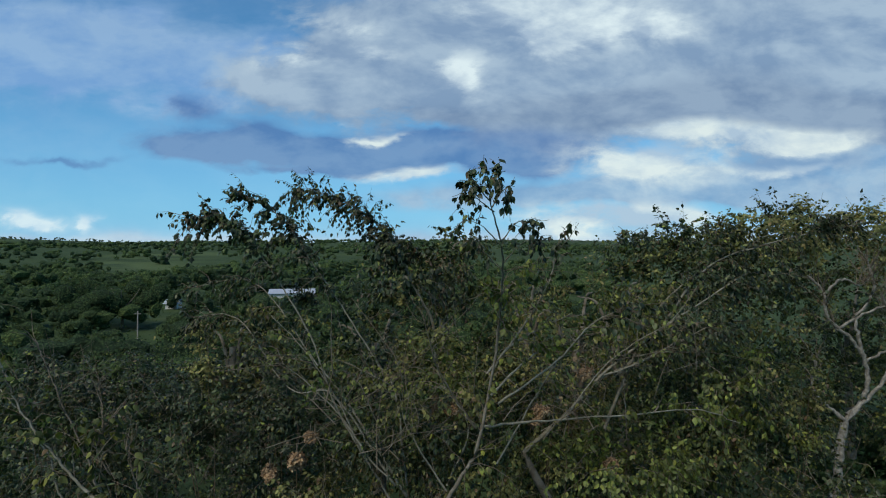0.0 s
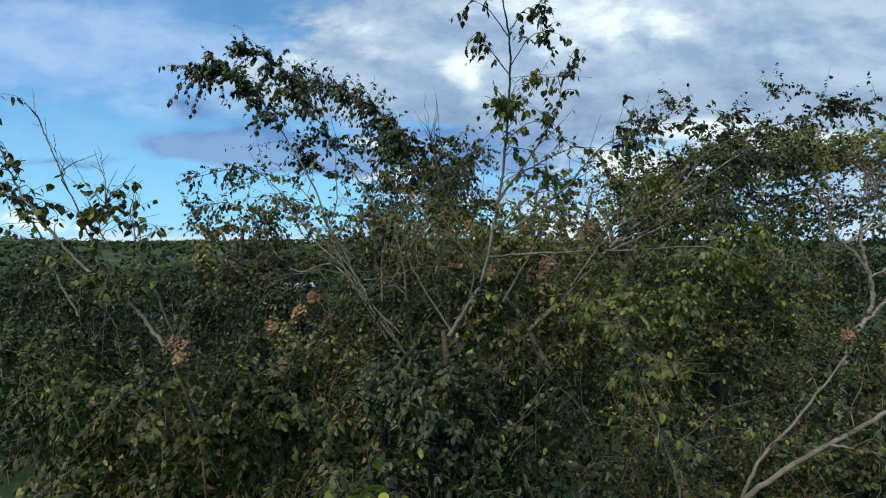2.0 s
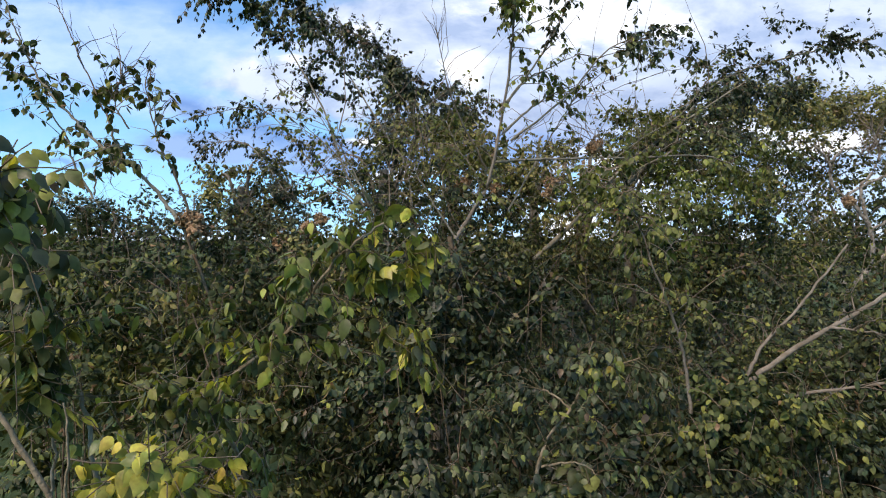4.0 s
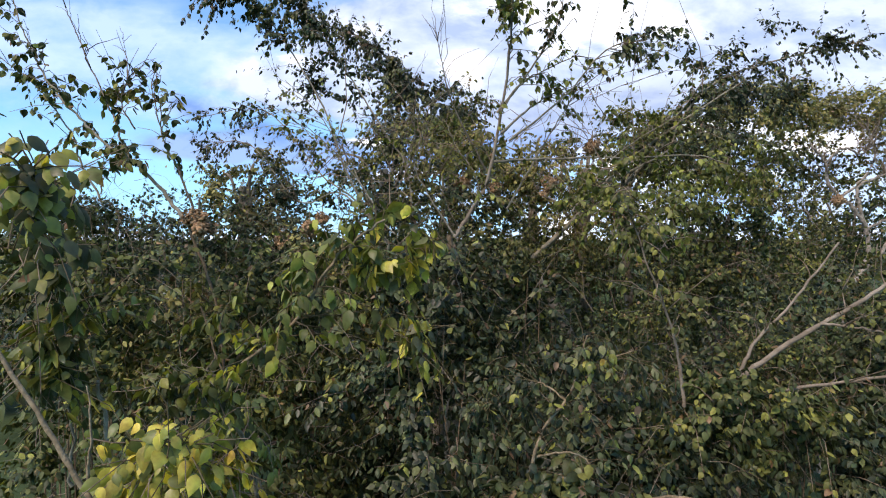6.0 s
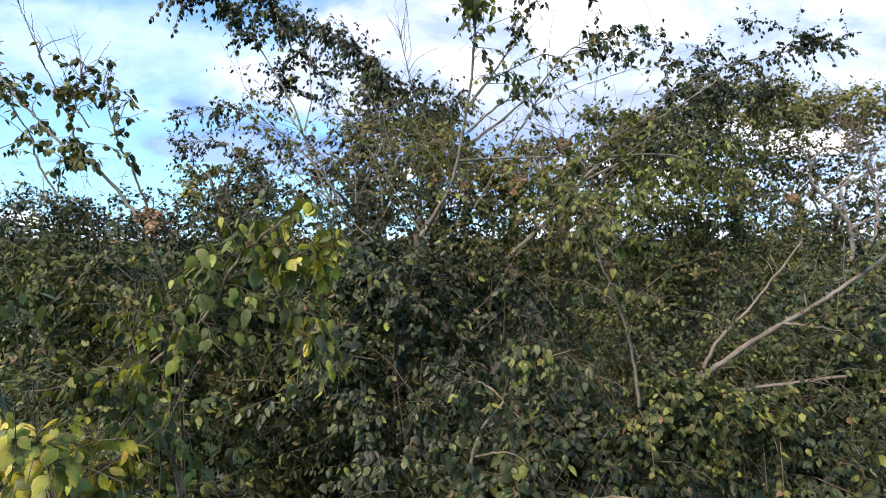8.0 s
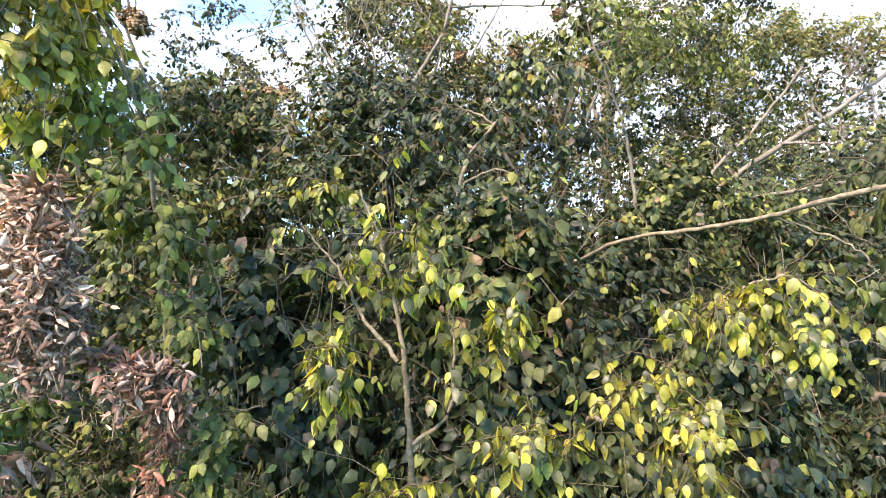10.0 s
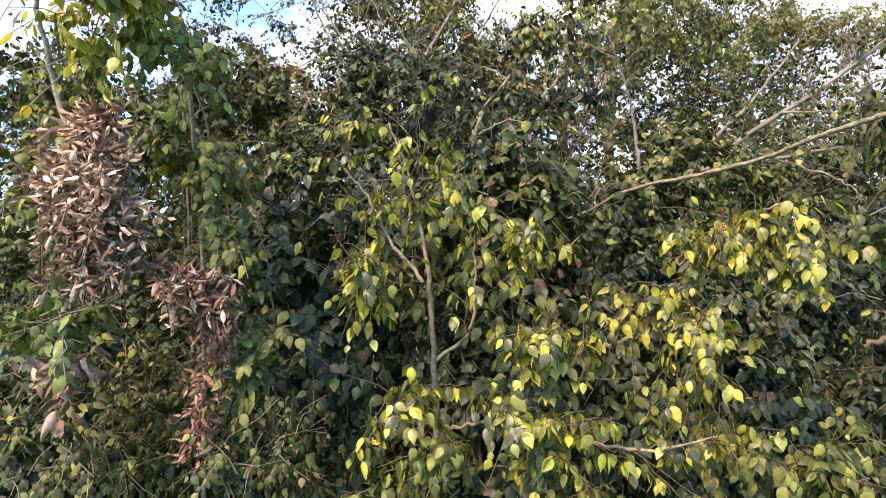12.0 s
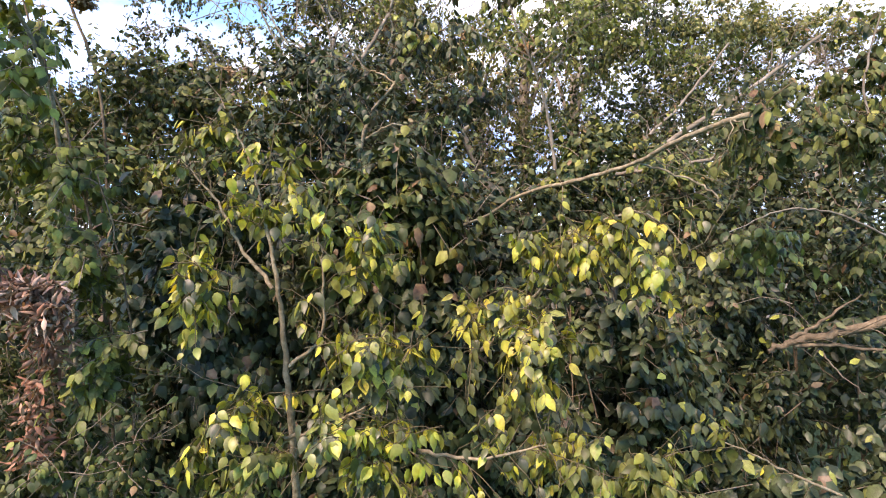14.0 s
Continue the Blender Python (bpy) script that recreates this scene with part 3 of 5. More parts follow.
def make_woods():
    rng = np.random.default_rng(11)
    bands = [(19, 34, 22, 1700, 0.12, (3, 4.5), 6), (34, 62, 60, 900, 0.18, (3.5, 6), 6), (62, 150, 170, 250, 0.34, (5, 9), 6), (150, 420, 580, 44, 0.8, (6, 10), 5), (420, 1500, 1050, 6, 1.6, (8, 13), 4), (1500, 4200, 900, 2, 3.0, (9, 16), 4)]
    for near, far, count, clumps, size, tall, lobes in bands:
        level = 2 if far < 100 else 1
        lobe_v, lobe_f = LOBES[level]
        sets = [([], [], []) for _ in range(3)]
        for _ in range(count):
            y = math.sqrt(near ** 2 + (far ** 2 - near ** 2) * rng.random())
            a = -0.78 + 1.1 * rng.random() if near > 60 else -0.85 + 1.6 * rng.random()
            x, y = y * math.sin(a), y * math.cos(a)
            if any(abs(x - fx) < wx and abs(y - fy) < wy for fx, fy, wx, wy in FIELDS):
                continue
            h = tall[0] + (tall[1] - tall[0]) * rng.random() ** 1.5
            f, p, core = clump_tree((x, y, land_height(x, y) - (0.12 if near < 400 else 0.34) * h), h, h * (1.0 + 0.6 * rng.random()), clumps, size, rng, lobes, level)
            k = int(rng.integers(0, 3))
            sets[k][0].append(f), sets[k][1].append(p), sets[k][2].append(core)
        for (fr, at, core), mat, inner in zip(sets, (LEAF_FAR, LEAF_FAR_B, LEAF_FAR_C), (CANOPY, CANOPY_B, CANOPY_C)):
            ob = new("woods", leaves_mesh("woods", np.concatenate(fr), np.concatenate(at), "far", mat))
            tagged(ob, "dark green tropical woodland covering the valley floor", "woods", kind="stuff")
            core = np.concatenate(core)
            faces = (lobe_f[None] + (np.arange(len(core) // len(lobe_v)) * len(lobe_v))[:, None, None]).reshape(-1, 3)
            # solid cores fill the crowns; their shaded hollows are painted in the canopy colour
            ob = new("woods", fast_mesh("woods", core, [faces], CANOPY_HAZE if near >= 1500 else inner, False))
            tagged(ob, "solid inner crowns of the dark green valley woodland with painted shade", "woods", kind="stuff")


make_woods()


def round_tree(at, height, width, seed, label):
    rng = np.random.default_rng(seed)
    x, y = at
    t = Plant("tree", label, "tree", (x, y, land_height(x, y)), seed)
    z = land_height(x, y)
    t.limb([(x, y, z), (x + 0.2, y, z + height * 0.3), (x, y, z + height * 0.6)], 0.35, 0.2, BARK, "trunk")
    for k in range(5):
        a = k * 1.3
        t.limb([(x, y, z + height * 0.35), (x + math.cos(a) * width * 0.2, y + math.sin(a) * width * 0.2, z + height * 0.6), (x + math.cos(a) * width * 0.33, y + math.sin(a) * width * 0.33, z + height * 0.8)], 0.16, 0.05, BARK, "limb", 6)
    fr, at2, core = clump_tree((x, y, z), height, width, 4000, 0.32, rng, 9)
    t.leaves.append((fr, at2, "far", 0))
    faces = (LOBES[2][1][None] + (np.arange(9) * len(LOBES[2][0]))[:, None, None]).reshape(-1, 3)
    # solid core of the crown, with the canopy's painted shade
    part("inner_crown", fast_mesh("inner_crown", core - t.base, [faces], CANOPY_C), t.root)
    return t.finish(BARK_TWIG, [LEAF_FAR])


round_tree((-64, 115), 10.0, 11.0, 21, "broad round dark green tree in the valley")
round_tree((-39, 60), 5.5, 6.0, 22, "low spreading green tree on the slope")
round_tree((-75, 120), 10, 9, 23, "dark green tree beside the meadow")
round_tree((-48, 128), 8.5, 9, 24, "leafy green tree near the farm sheds")

ROOF = plain_material("roof_sheet", (0.42, 0.45, 0.49), 0.5, 0.8, 0.15)
PLASTER = plain_material("pale_plaster", (0.62, 0.60, 0.55), 0.8, 0.8, 0.15)
WOOD_POST = plain_material("weathered_post", (0.30, 0.27, 0.23), 0.85, 4.0, 0.3)


def box(name, size, at, material, parent=None, turn=0.0, label=""):
    bm = bmesh.new()
    bmesh.ops.create_cube(bm, size=1.0)
    bmesh.ops.scale(bm, vec=size, verts=bm.verts)
    bmesh.ops.bevel(bm, geom=list(bm.edges), offset=min(size) * 0.12, segments=1, affect="EDGES")
    me = bpy.data.meshes.new(name)
    bm.to_mesh(me)
    bm.free()
    me.materials.append(material)
    ob = new(name, me)
    ob.parent = parent
    ob.matrix_basis = pose(*at, 0, 0, turn)
    return tagged(ob, label) if label else ob


def shed(x, y, w, d, h, turn, label):
    """A small farm building: walls, door, window and a ribbed pitched sheet roof."""
    z = land_height(x, y) - 0.2
    root = tagged(new("shed"), label, "building", "farm sheds")
    root.matrix_basis = pose(x, y, z, 0, 0, turn)
    box("wall", (w, d, h), (0, 0, h / 2), PLASTER, root)
    box("door", (0.9, 0.08, 2.0), (w * 0.2, -d / 2 - 0.03, 1.0), WOOD_POST, root)
    box("window", (1.0, 0.08, 0.8), (-w * 0.22, -d / 2 - 0.03, 1.5), WOOD_POST, root)
    rise, run = 0.9, d / 2 + 0.5
    n = int(w / 0.3) + 4
    for s in (-1, 1):
        xs = np.linspace(-w / 2 - 0.4, w / 2 + 0.4, n * 2)
        verts, faces = [], []
        for i, px in enumerate(xs):
            lip = 0.05 * (i % 2)
            verts += [(px, 0, h + rise + lip), (px, s * run, h - 0.1 + lip), (px, s * run, h - 0.16 + lip), (px, 0, h + rise - 0.06 + lip)]
        for i in range(len(xs) - 1):
            for k in range(4):
                a, b = i * 4 + k, i * 4 + (k + 1) % 4
                faces.append((a, b, b + 4, a + 4))
        ob = new("roof", mesh_of("roof", verts, faces, ROOF, False))
        ob.parent = root


shed(-43, 165, 12.0, 8.0, 3.2, 12, "farm shed with a pale sheet-metal roof among trees")
shed(-62, 165, 6.5, 5.0, 2.8, -15, "small shed with a pale roof beside trees")
shed(-70, 150, 3.2, 3.0, 1.7, 5, "little white hut half hidden by trees")


def post(x, y, h):
    z = land_height(x, y)
    root = tagged(new("utility_pole"), "thin grey wooden utility pole in the valley", "pole")
    root.location = (x, y, z)
    v, f = tube(np.array([(0, 0, -0.3), (0.02, 0, h * 0.5), (0.05, 0, h)]), 0.14, 0.10, 8)
    part("pole", fast_mesh("pole", v, [f], WOOD_POST), root)
    box("crossarm", (1.2, 0.1, 0.1), (0.05, 0, h - 0.5), WOOD_POST, root)


post(-54.5, 103, 5.0)


# ---- the trees and shrubs, far to near ----
def main_tree():
    t = Plant("tree", "tall slender tree with drooping leaves and pale stems", "tree", (0.1, 6.2, -0.6), 101)
    t.limb([(0.1, 6.2, -0.7), (0.15, 6.1, 1.5), (-0.05, 5.90, 3.99)], 0.07, 0.03, BARK_BROWN, "trunk")
    s = t.limb([(0.00, 5.70, 3.96), (0.20, 5.70, 4.28), (0.36, 5.65, 4.64), (0.52, 5.50, 5.64), (0.53, 5.15, 6.20), (0.48, 4.75, 6.55), (0.38, 4.45, 6.81), (0.31, 4.10, 7.07)], 0.023, 0.003, BARK)
    spray = [t.limb(q, 0.006, 0.002, BARK_PALE, "twig", 5, 0.002, on=s) for q in (
        [(0.36, 4.40, 6.86), (0.26, 4.25, 6.96), (0.19, 4.20, 7.05)], [(0.40, 4.50, 6.79), (0.26, 4.30, 6.87), (0.16, 4.20, 6.94)], [(0.35, 4.30, 6.97), (0.39, 4.20, 7.04), (0.45, 4.15, 7.06)],
        [(0.38, 4.45, 6.82), (0.47, 4.40, 6.96), (0.53, 4.35, 6.92)], [(0.48, 4.70, 6.57), (0.61, 4.65, 6.72), (0.72, 4.60, 6.66)], [(0.48, 4.75, 6.53), (0.30, 4.60, 6.69), (0.15, 4.50, 6.73)],
        [(0.51, 5.00, 6.36), (0.66, 4.80, 6.55), (0.83, 4.70, 6.57)], [(0.52, 5.05, 6.31), (0.32, 4.90, 6.50), (0.21, 4.80, 6.58)])]
    h = t.limb([(0.37, 5.75, 4.73), (0.94, 5.80, 4.77), (1.82, 5.90, 4.80), (2.62, 6.00, 4.83), (3.14, 6.10, 4.66)], 0.015, 0.004, BARK_PALE)
    a = t.limb([(0.49, 5.80, 5.26), (0.69, 5.80, 5.54), (1.28, 5.80, 5.85)], 0.016, 0.004, BARK_PALE)
    b = t.limb([(0.48, 5.80, 5.03), (0.84, 5.90, 5.35), (1.21, 6.00, 5.57)], 0.016, 0.004, BARK_PALE)
    c = t.limb([(0.44, 5.80, 5.24), (0.79, 5.80, 5.70), (1.05, 5.80, 6.14), (1.14, 5.80, 6.52)], 0.014, 0.004, BARK_PALE)
    d = t.limb([(0.56, 5.80, 4.95), (1.12, 5.70, 5.39), (1.49, 5.60, 5.81), (1.88, 5.60, 5.93)], 0.014, 0.004, BARK_PALE)
    e = t.limb([(0.33, 5.90, 4.67), (-0.03, 5.60, 5.31), (-0.18, 5.30, 5.87)], 0.012, 0.003, BARK_TWIG)
    for q, n in zip(spray, (11, 11, 8, 10, 14, 6, 12, 14)):
        p = t.sprout(q, n, 0.13, 0.3, 0.8, 0.1, 0.5, 0.003, ahead=0.4)
        t.leafy(p, 6, 0.057, 0.9, 0.2, "fine", 0)
    tip = t.sprout(s, 9, 0.10, 0.93, 0.9, 0.2, 0.4, 0.003, ahead=0.3)
    t.leafy(tip, 7, 0.054, 0.9, 0.2, "fine", 0)
    t.bush((0.54, 5.20, 6.30), (0.32, 0.2, 0.22), 30, 9, 0.066, 0.3, 1.1, "fine", 1)
    low = t.sprout(s[:len(s) * 11 // 20], 28, 0.42, 0.25, 0.9, 0.3, 0.3)
    t.leafy(low, 7, 0.066, 0.8, 0.3, "fine", 1)
    for q, n, s0 in ((h, 12, 0.35), (a, 12, 0.35), (b, 12, 0.35), (c, 16, 0.4), (d, 20, 0.5)):
        p = t.sprout(q, n, 0.38, s0, 0.7, 0.3, 0.3)
        t.leafy(p, 9, 0.072, 0.9, 0.3, "fine", 0 if q is c or q is d else 1)
    t.sprout(e, 14, 0.3, 0.4, 0.5, 0.8, 0.0, 0.004, True)
    for q in FAN:
        w = t.limb(q, 0.012, 0.003, BARK_PALE, "limb", 6)
        p = t.sprout(w, 16, 0.45, 0.25, 0.8, 0.3, 0.2, 0.005)
        t.leafy(p, 7, 0.06, 0.8, 0.4, "fine", 1)
    t.bush((-0.03, 6.70, 4.41), (0.9, 0.5, 0.55), 100, 15, 0.06, 0.45, kind="low", tone=0)
    t.bush((1.91, 5.80, 4.41), (1.0, 0.5, 0.32), 110, 15, 0.06, 0.45, kind="low", tone=1)
    t.bush((-0.17, 7.10, 5.05), (0.9, 0.5, 0.45), 70, 15, 0.06, 0.45, kind="low", tone=1)
    t.bare((-0.82, 5.80, 4.69), (0.9, 0.3, 0.4), 26, 0.9, 0.006)
    t.bare((1.18, 5.60, 4.97), (0.9, 0.3, 0.4), 22, 0.8, 0.005)
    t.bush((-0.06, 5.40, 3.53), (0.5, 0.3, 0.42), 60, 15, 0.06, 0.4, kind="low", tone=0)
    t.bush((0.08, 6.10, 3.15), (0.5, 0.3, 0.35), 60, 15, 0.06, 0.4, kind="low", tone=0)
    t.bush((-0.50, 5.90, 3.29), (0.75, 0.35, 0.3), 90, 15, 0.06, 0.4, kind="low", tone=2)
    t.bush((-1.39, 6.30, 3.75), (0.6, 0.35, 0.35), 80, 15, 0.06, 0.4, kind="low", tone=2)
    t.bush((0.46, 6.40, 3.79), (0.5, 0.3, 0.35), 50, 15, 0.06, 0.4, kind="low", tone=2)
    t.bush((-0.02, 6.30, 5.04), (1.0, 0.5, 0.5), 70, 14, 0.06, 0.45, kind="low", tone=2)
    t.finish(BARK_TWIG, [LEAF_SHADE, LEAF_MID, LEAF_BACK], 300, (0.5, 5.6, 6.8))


FAN = [[(-0.53, 6.40, 3.88), (-0.90, 6.40, 4.28), (-1.20, 6.40, 4.88), (-1.59, 6.40, 5.44), (-1.90, 6.40, 5.75)],
       [(-0.89, 6.30, 4.35), (-1.13, 6.30, 4.69), (-1.47, 6.30, 5.03), (-1.78, 6.30, 5.27)],
       [(0.04, 6.10, 3.94), (-0.38, 6.10, 4.60), (-0.50, 6.10, 5.01), (-1.04, 6.10, 5.31)],
       [(0.04, 6.30, 3.92), (0.28, 6.30, 4.53), (0.04, 6.30, 4.96), (-0.09, 6.30, 5.27)],
       [(1.56, 7.40, 4.33), (2.01, 7.40, 4.93), (2.43, 7.40, 5.28), (2.94, 7.40, 5.60), (3.27, 7.40, 6.04)],
       [(2.06, 7.40, 4.88), (2.51, 7.40, 5.04), (3.05, 7.40, 5.35)],
       [(0.56, 6.00, 4.27), (0.97, 6.00, 4.98), (1.18, 6.00, 5.33), (1.33, 6.00, 5.57)]]


def arching_tree():
    t = Plant("tree", "slim tree with long arching leafy branches", "tree", (-0.5, 6.9, -0.6), 102)
    t.limb([(-0.5, 6.9, -0.7), (-0.4, 6.9, 2.0), (-0.33, 6.80, 3.51)], 0.10, 0.06, BARK, "trunk")
    a = t.limb([(-0.54, 6.60, 3.54), (-0.93, 6.60, 4.18), (-1.22, 6.60, 4.70), (-1.52, 6.60, 5.51), (-1.83, 6.60, 6.05), (-2.08, 6.60, 6.43), (-2.29, 6.60, 6.67), (-2.53, 6.60, 6.87), (-2.92, 6.60, 6.84)], 0.015, 0.004, BARK_PALE)
    e = t.limb([(-0.42, 6.75, 3.73), (-0.55, 6.75, 4.79), (-0.72, 6.75, 5.09), (-0.96, 6.75, 5.48), (-1.28, 6.75, 5.98), (-1.58, 6.75, 6.41), (-1.81, 6.75, 6.76), (-2.07, 6.75, 7.00), (-2.44, 6.75, 7.13)], 0.014, 0.004, BARK_PALE)
    c = t.limb([(-0.45, 7.20, 3.41), (-1.22, 7.60, 4.42), (-1.92, 8.40, 4.95), (-2.87, 8.80, 5.98), (-3.98, 8.90, 5.89)], 0.018, 0.005, BARK_PALE)
    d = t.limb([(-0.58, 7.00, 3.63), (-1.44, 7.60, 4.57), (-2.20, 8.20, 4.53), (-3.09, 8.70, 5.45), (-3.94, 8.90, 5.44)], 0.014, 0.005, BARK_PALE)
    for q, n, s0 in ((a, 120, 0.52), (e, 110, 0.48)):
        p = t.sprout(q, n * 3 // 4, 0.25, s0, 0.8, 0.1, 0.4)
        t.leafy(p, 15, 0.056, 0.8, 0.1, "mid", 0)
    for q in (c, d):
        p = t.sprout(q, 50, 0.34, 0.5, 0.7, 0.1, 0.45)
        t.leafy(p, 15, 0.062, 0.7, 0.1, "low", 0)
    t.bush((-1.99, 6.90, 6.74), (0.42, 0.3, 0.16), 40, 15, 0.06, 0.35, 0.7, "low")
    t.bush((-1.42, 7.10, 5.95), (0.5, 0.4, 0.35), 60, 15, 0.06, 0.4, 0.7, "low")
    t.bush((-1.01, 7.20, 5.10), (0.7, 0.5, 0.5), 90, 15, 0.06, 0.45, 0.7, "low")
    t.finish(BARK_TWIG, [LEAF_SHADE], 300, (-2.2, 7.0, 6.8))


def bent_tree():
    t = Plant("tree", "tree with one long leafy branch bent over", "tree", (-0.2, 9.2, -0.6), 103)
    t.limb([(-0.2, 9.2, -0.7), (-0.2, 9.2, 2.2), (-0.12, 9.00, 4.31)], 0.13, 0.07, BARK, "trunk")
    b = t.limb([(-0.12, 9.00, 4.31), (-0.15, 9.00, 5.28), (-0.39, 9.00, 5.80), (-0.74, 9.00, 6.49), (-1.07, 9.00, 6.92), (-1.62, 9.00, 7.28), (-2.24, 9.00, 7.42)], 0.028, 0.006, BARK_PALE)
    p = t.sprout(b, 170, 0.36, 0.42, 0.7, 0.1, 0.45)
    t.leafy(p, 18, 0.066, 0.9, 0.1, "low", 0)
    t.bush((-0.83, 9.00, 6.55), (0.45, 0.4, 0.3), 70, 13, 0.085, 0.4, 0.9, "low")
    t.bush((-0.40, 9.00, 6.15), (0.8, 0.5, 0.5), 120, 13, 0.085, 0.4, 0.9, "low")
    t.finish(BARK_TWIG, [LEAF_SHADE])


def dark_crown(name, label, centre, width, height, seed, material, twigs=420, per=13, size=0.10, base_z=-0.6, lobes=7):
    """A round-headed tree: trunk, spreading limbs, a crown of several leafy masses."""
    cx, cy, cz = centre
    t = Plant("tree", label, "tree", (cx, cy, base_z), seed)
    foot = cz - height * 0.55
    t.limb([(cx, cy, base_z - 0.1), (cx + 0.1, cy, (base_z + foot) / 2), (cx, cy, foot), (cx, cy, cz)], 0.16, 0.06, BARK, "trunk")
    rng = t.rng
    for k in range(lobes):
        a = k * 2.4 + rng.random()
        g = k / (lobes - 1)
        r = 0.30 * math.sin(math.pi * (0.12 + 0.8 * g)) + 0.05
        c = (cx + math.cos(a) * width * r, cy + math.sin(a) * width * r * 0.8, cz + height * (0.30 - 0.75 * g))
        t.limb([(cx, cy, min(foot, c[2] - 0.3)), (cx + (c[0] - cx) * 0.5, cy + (c[1] - cy) * 0.5, c[2] - 0.2), c], 0.05, 0.012, BARK, "limb", 6)
        t.bush(c, (width * 0.30, width * 0.30, height * 0.20), twigs // lobes, per, size, 0.42, 0.8, "low" if cy < 13 else "far")
    return t.finish(BARK_TWIG, [material])


def right_tree():
    t = Plant("tree", "spreading tree with a wide leafy crown and forked limbs", "tree", (2.2, 8.1, -0.6), 104)
    t.limb([(2.2, 8.1, -0.7), (2.0, 8.1, 1.8), (1.11, 7.97, 3.69)], 0.08, 0.05, BARK, "trunk")
    a = t.limb([(1.11, 7.97, 3.69), (1.67, 7.90, 4.23), (2.22, 7.80, 4.87), (3.06, 7.70, 5.53), (3.96, 7.70, 6.13)], 0.036, 0.008, BARK_PALE)
    b = t.limb([(2.12, 7.85, 4.76), (2.61, 7.70, 4.99), (3.47, 7.60, 5.47)], 0.026, 0.006, BARK_PALE)
    c = t.limb([(2.40, 8.00, 4.73), (2.99, 8.10, 5.30), (3.81, 8.30, 6.24), (4.96, 8.30, 6.65), (6.12, 8.30, 6.89)], 0.028, 0.005, BARK_PALE)
    d = t.limb([(2.24, 8.00, 4.01), (2.56, 8.00, 4.80), (3.11, 8.20, 5.72), (4.11, 8.40, 6.44)], 0.028, 0.006, BARK_PALE)
    for q, n in ((c, 80), (d, 60), (a, 50), (b, 26)):
        p = t.sprout(q, n, 0.30, 0.35, 0.85, 0.1, 0.45)
        t.leafy(p, 14, 0.068, 0.7, 0.1, "low", 0)
    t.bush((3.46, 8.20, 6.70), (0.8, 0.5, 0.24), 60, 14, 0.068, 0.36, 0.7, "low")
    t.bush((4.87, 8.30, 6.92), (0.9, 0.5, 0.2), 32, 14, 0.068, 0.36, 0.7, "low")
    t.bush((4.39, 8.30, 6.12), (0.9, 0.6, 0.3), 120, 14, 0.066, 0.4, 0.8, "low")
    t.bush((3.61, 8.40, 5.52), (0.8, 0.6, 0.4), 110, 14, 0.066, 0.4, 0.8, "low")
    t.bush((4.55, 8.60, 5.13), (1.2, 0.6, 0.45), 36, 14, 0.066, 0.45, 0.8, "low", 1)
    t.bush((2.87, 8.20, 4.83), (0.7, 0.5, 0.45), 32, 14, 0.066, 0.45, 0.8, "low", 1)
    t.bush((3.88, 8.50, 4.84), (1.2, 0.5, 0.5), 60, 14, 0.066, 0.45, 0.8, "low", 1)
    t.bush((3.49, 9.00, 5.80), (1.0, 0.5, 0.45), 40, 14, 0.07, 0.45, 0.8, "low", 1)
    t.bush((4.74, 9.20, 5.52), (0.8, 0.5, 0.5), 36, 14, 0.07, 0.45, 0.8, "low", 1)
    t.bush((2.61, 8.70, 5.15), (0.8, 0.5, 0.4), 40, 14, 0.07, 0.45, 0.8, "low", 0)
    t.bush((1.31, 7.30, 2.76), (0.7, 0.35, 0.5), 80, 14, 0.066, 0.4, 0.8, "low")
    # brighter green clusters paint sunlit leaves among the shaded green
    for c, n in (((2.55, 8.00, 5.57), 70), ((3.04, 6.60, 4.83), 60), ((5.34, 9.00, 3.51), 60), ((4.51, 8.60, 5.16), 26)):
        t.bush(c, (0.7, 0.35, 0.3), n, 12, 0.07, 0.36, 0.9, "low", 2)
    t.finish(BARK_TWIG, [LEAF_SHADE, LEAF_BACK, LEAF_MID])


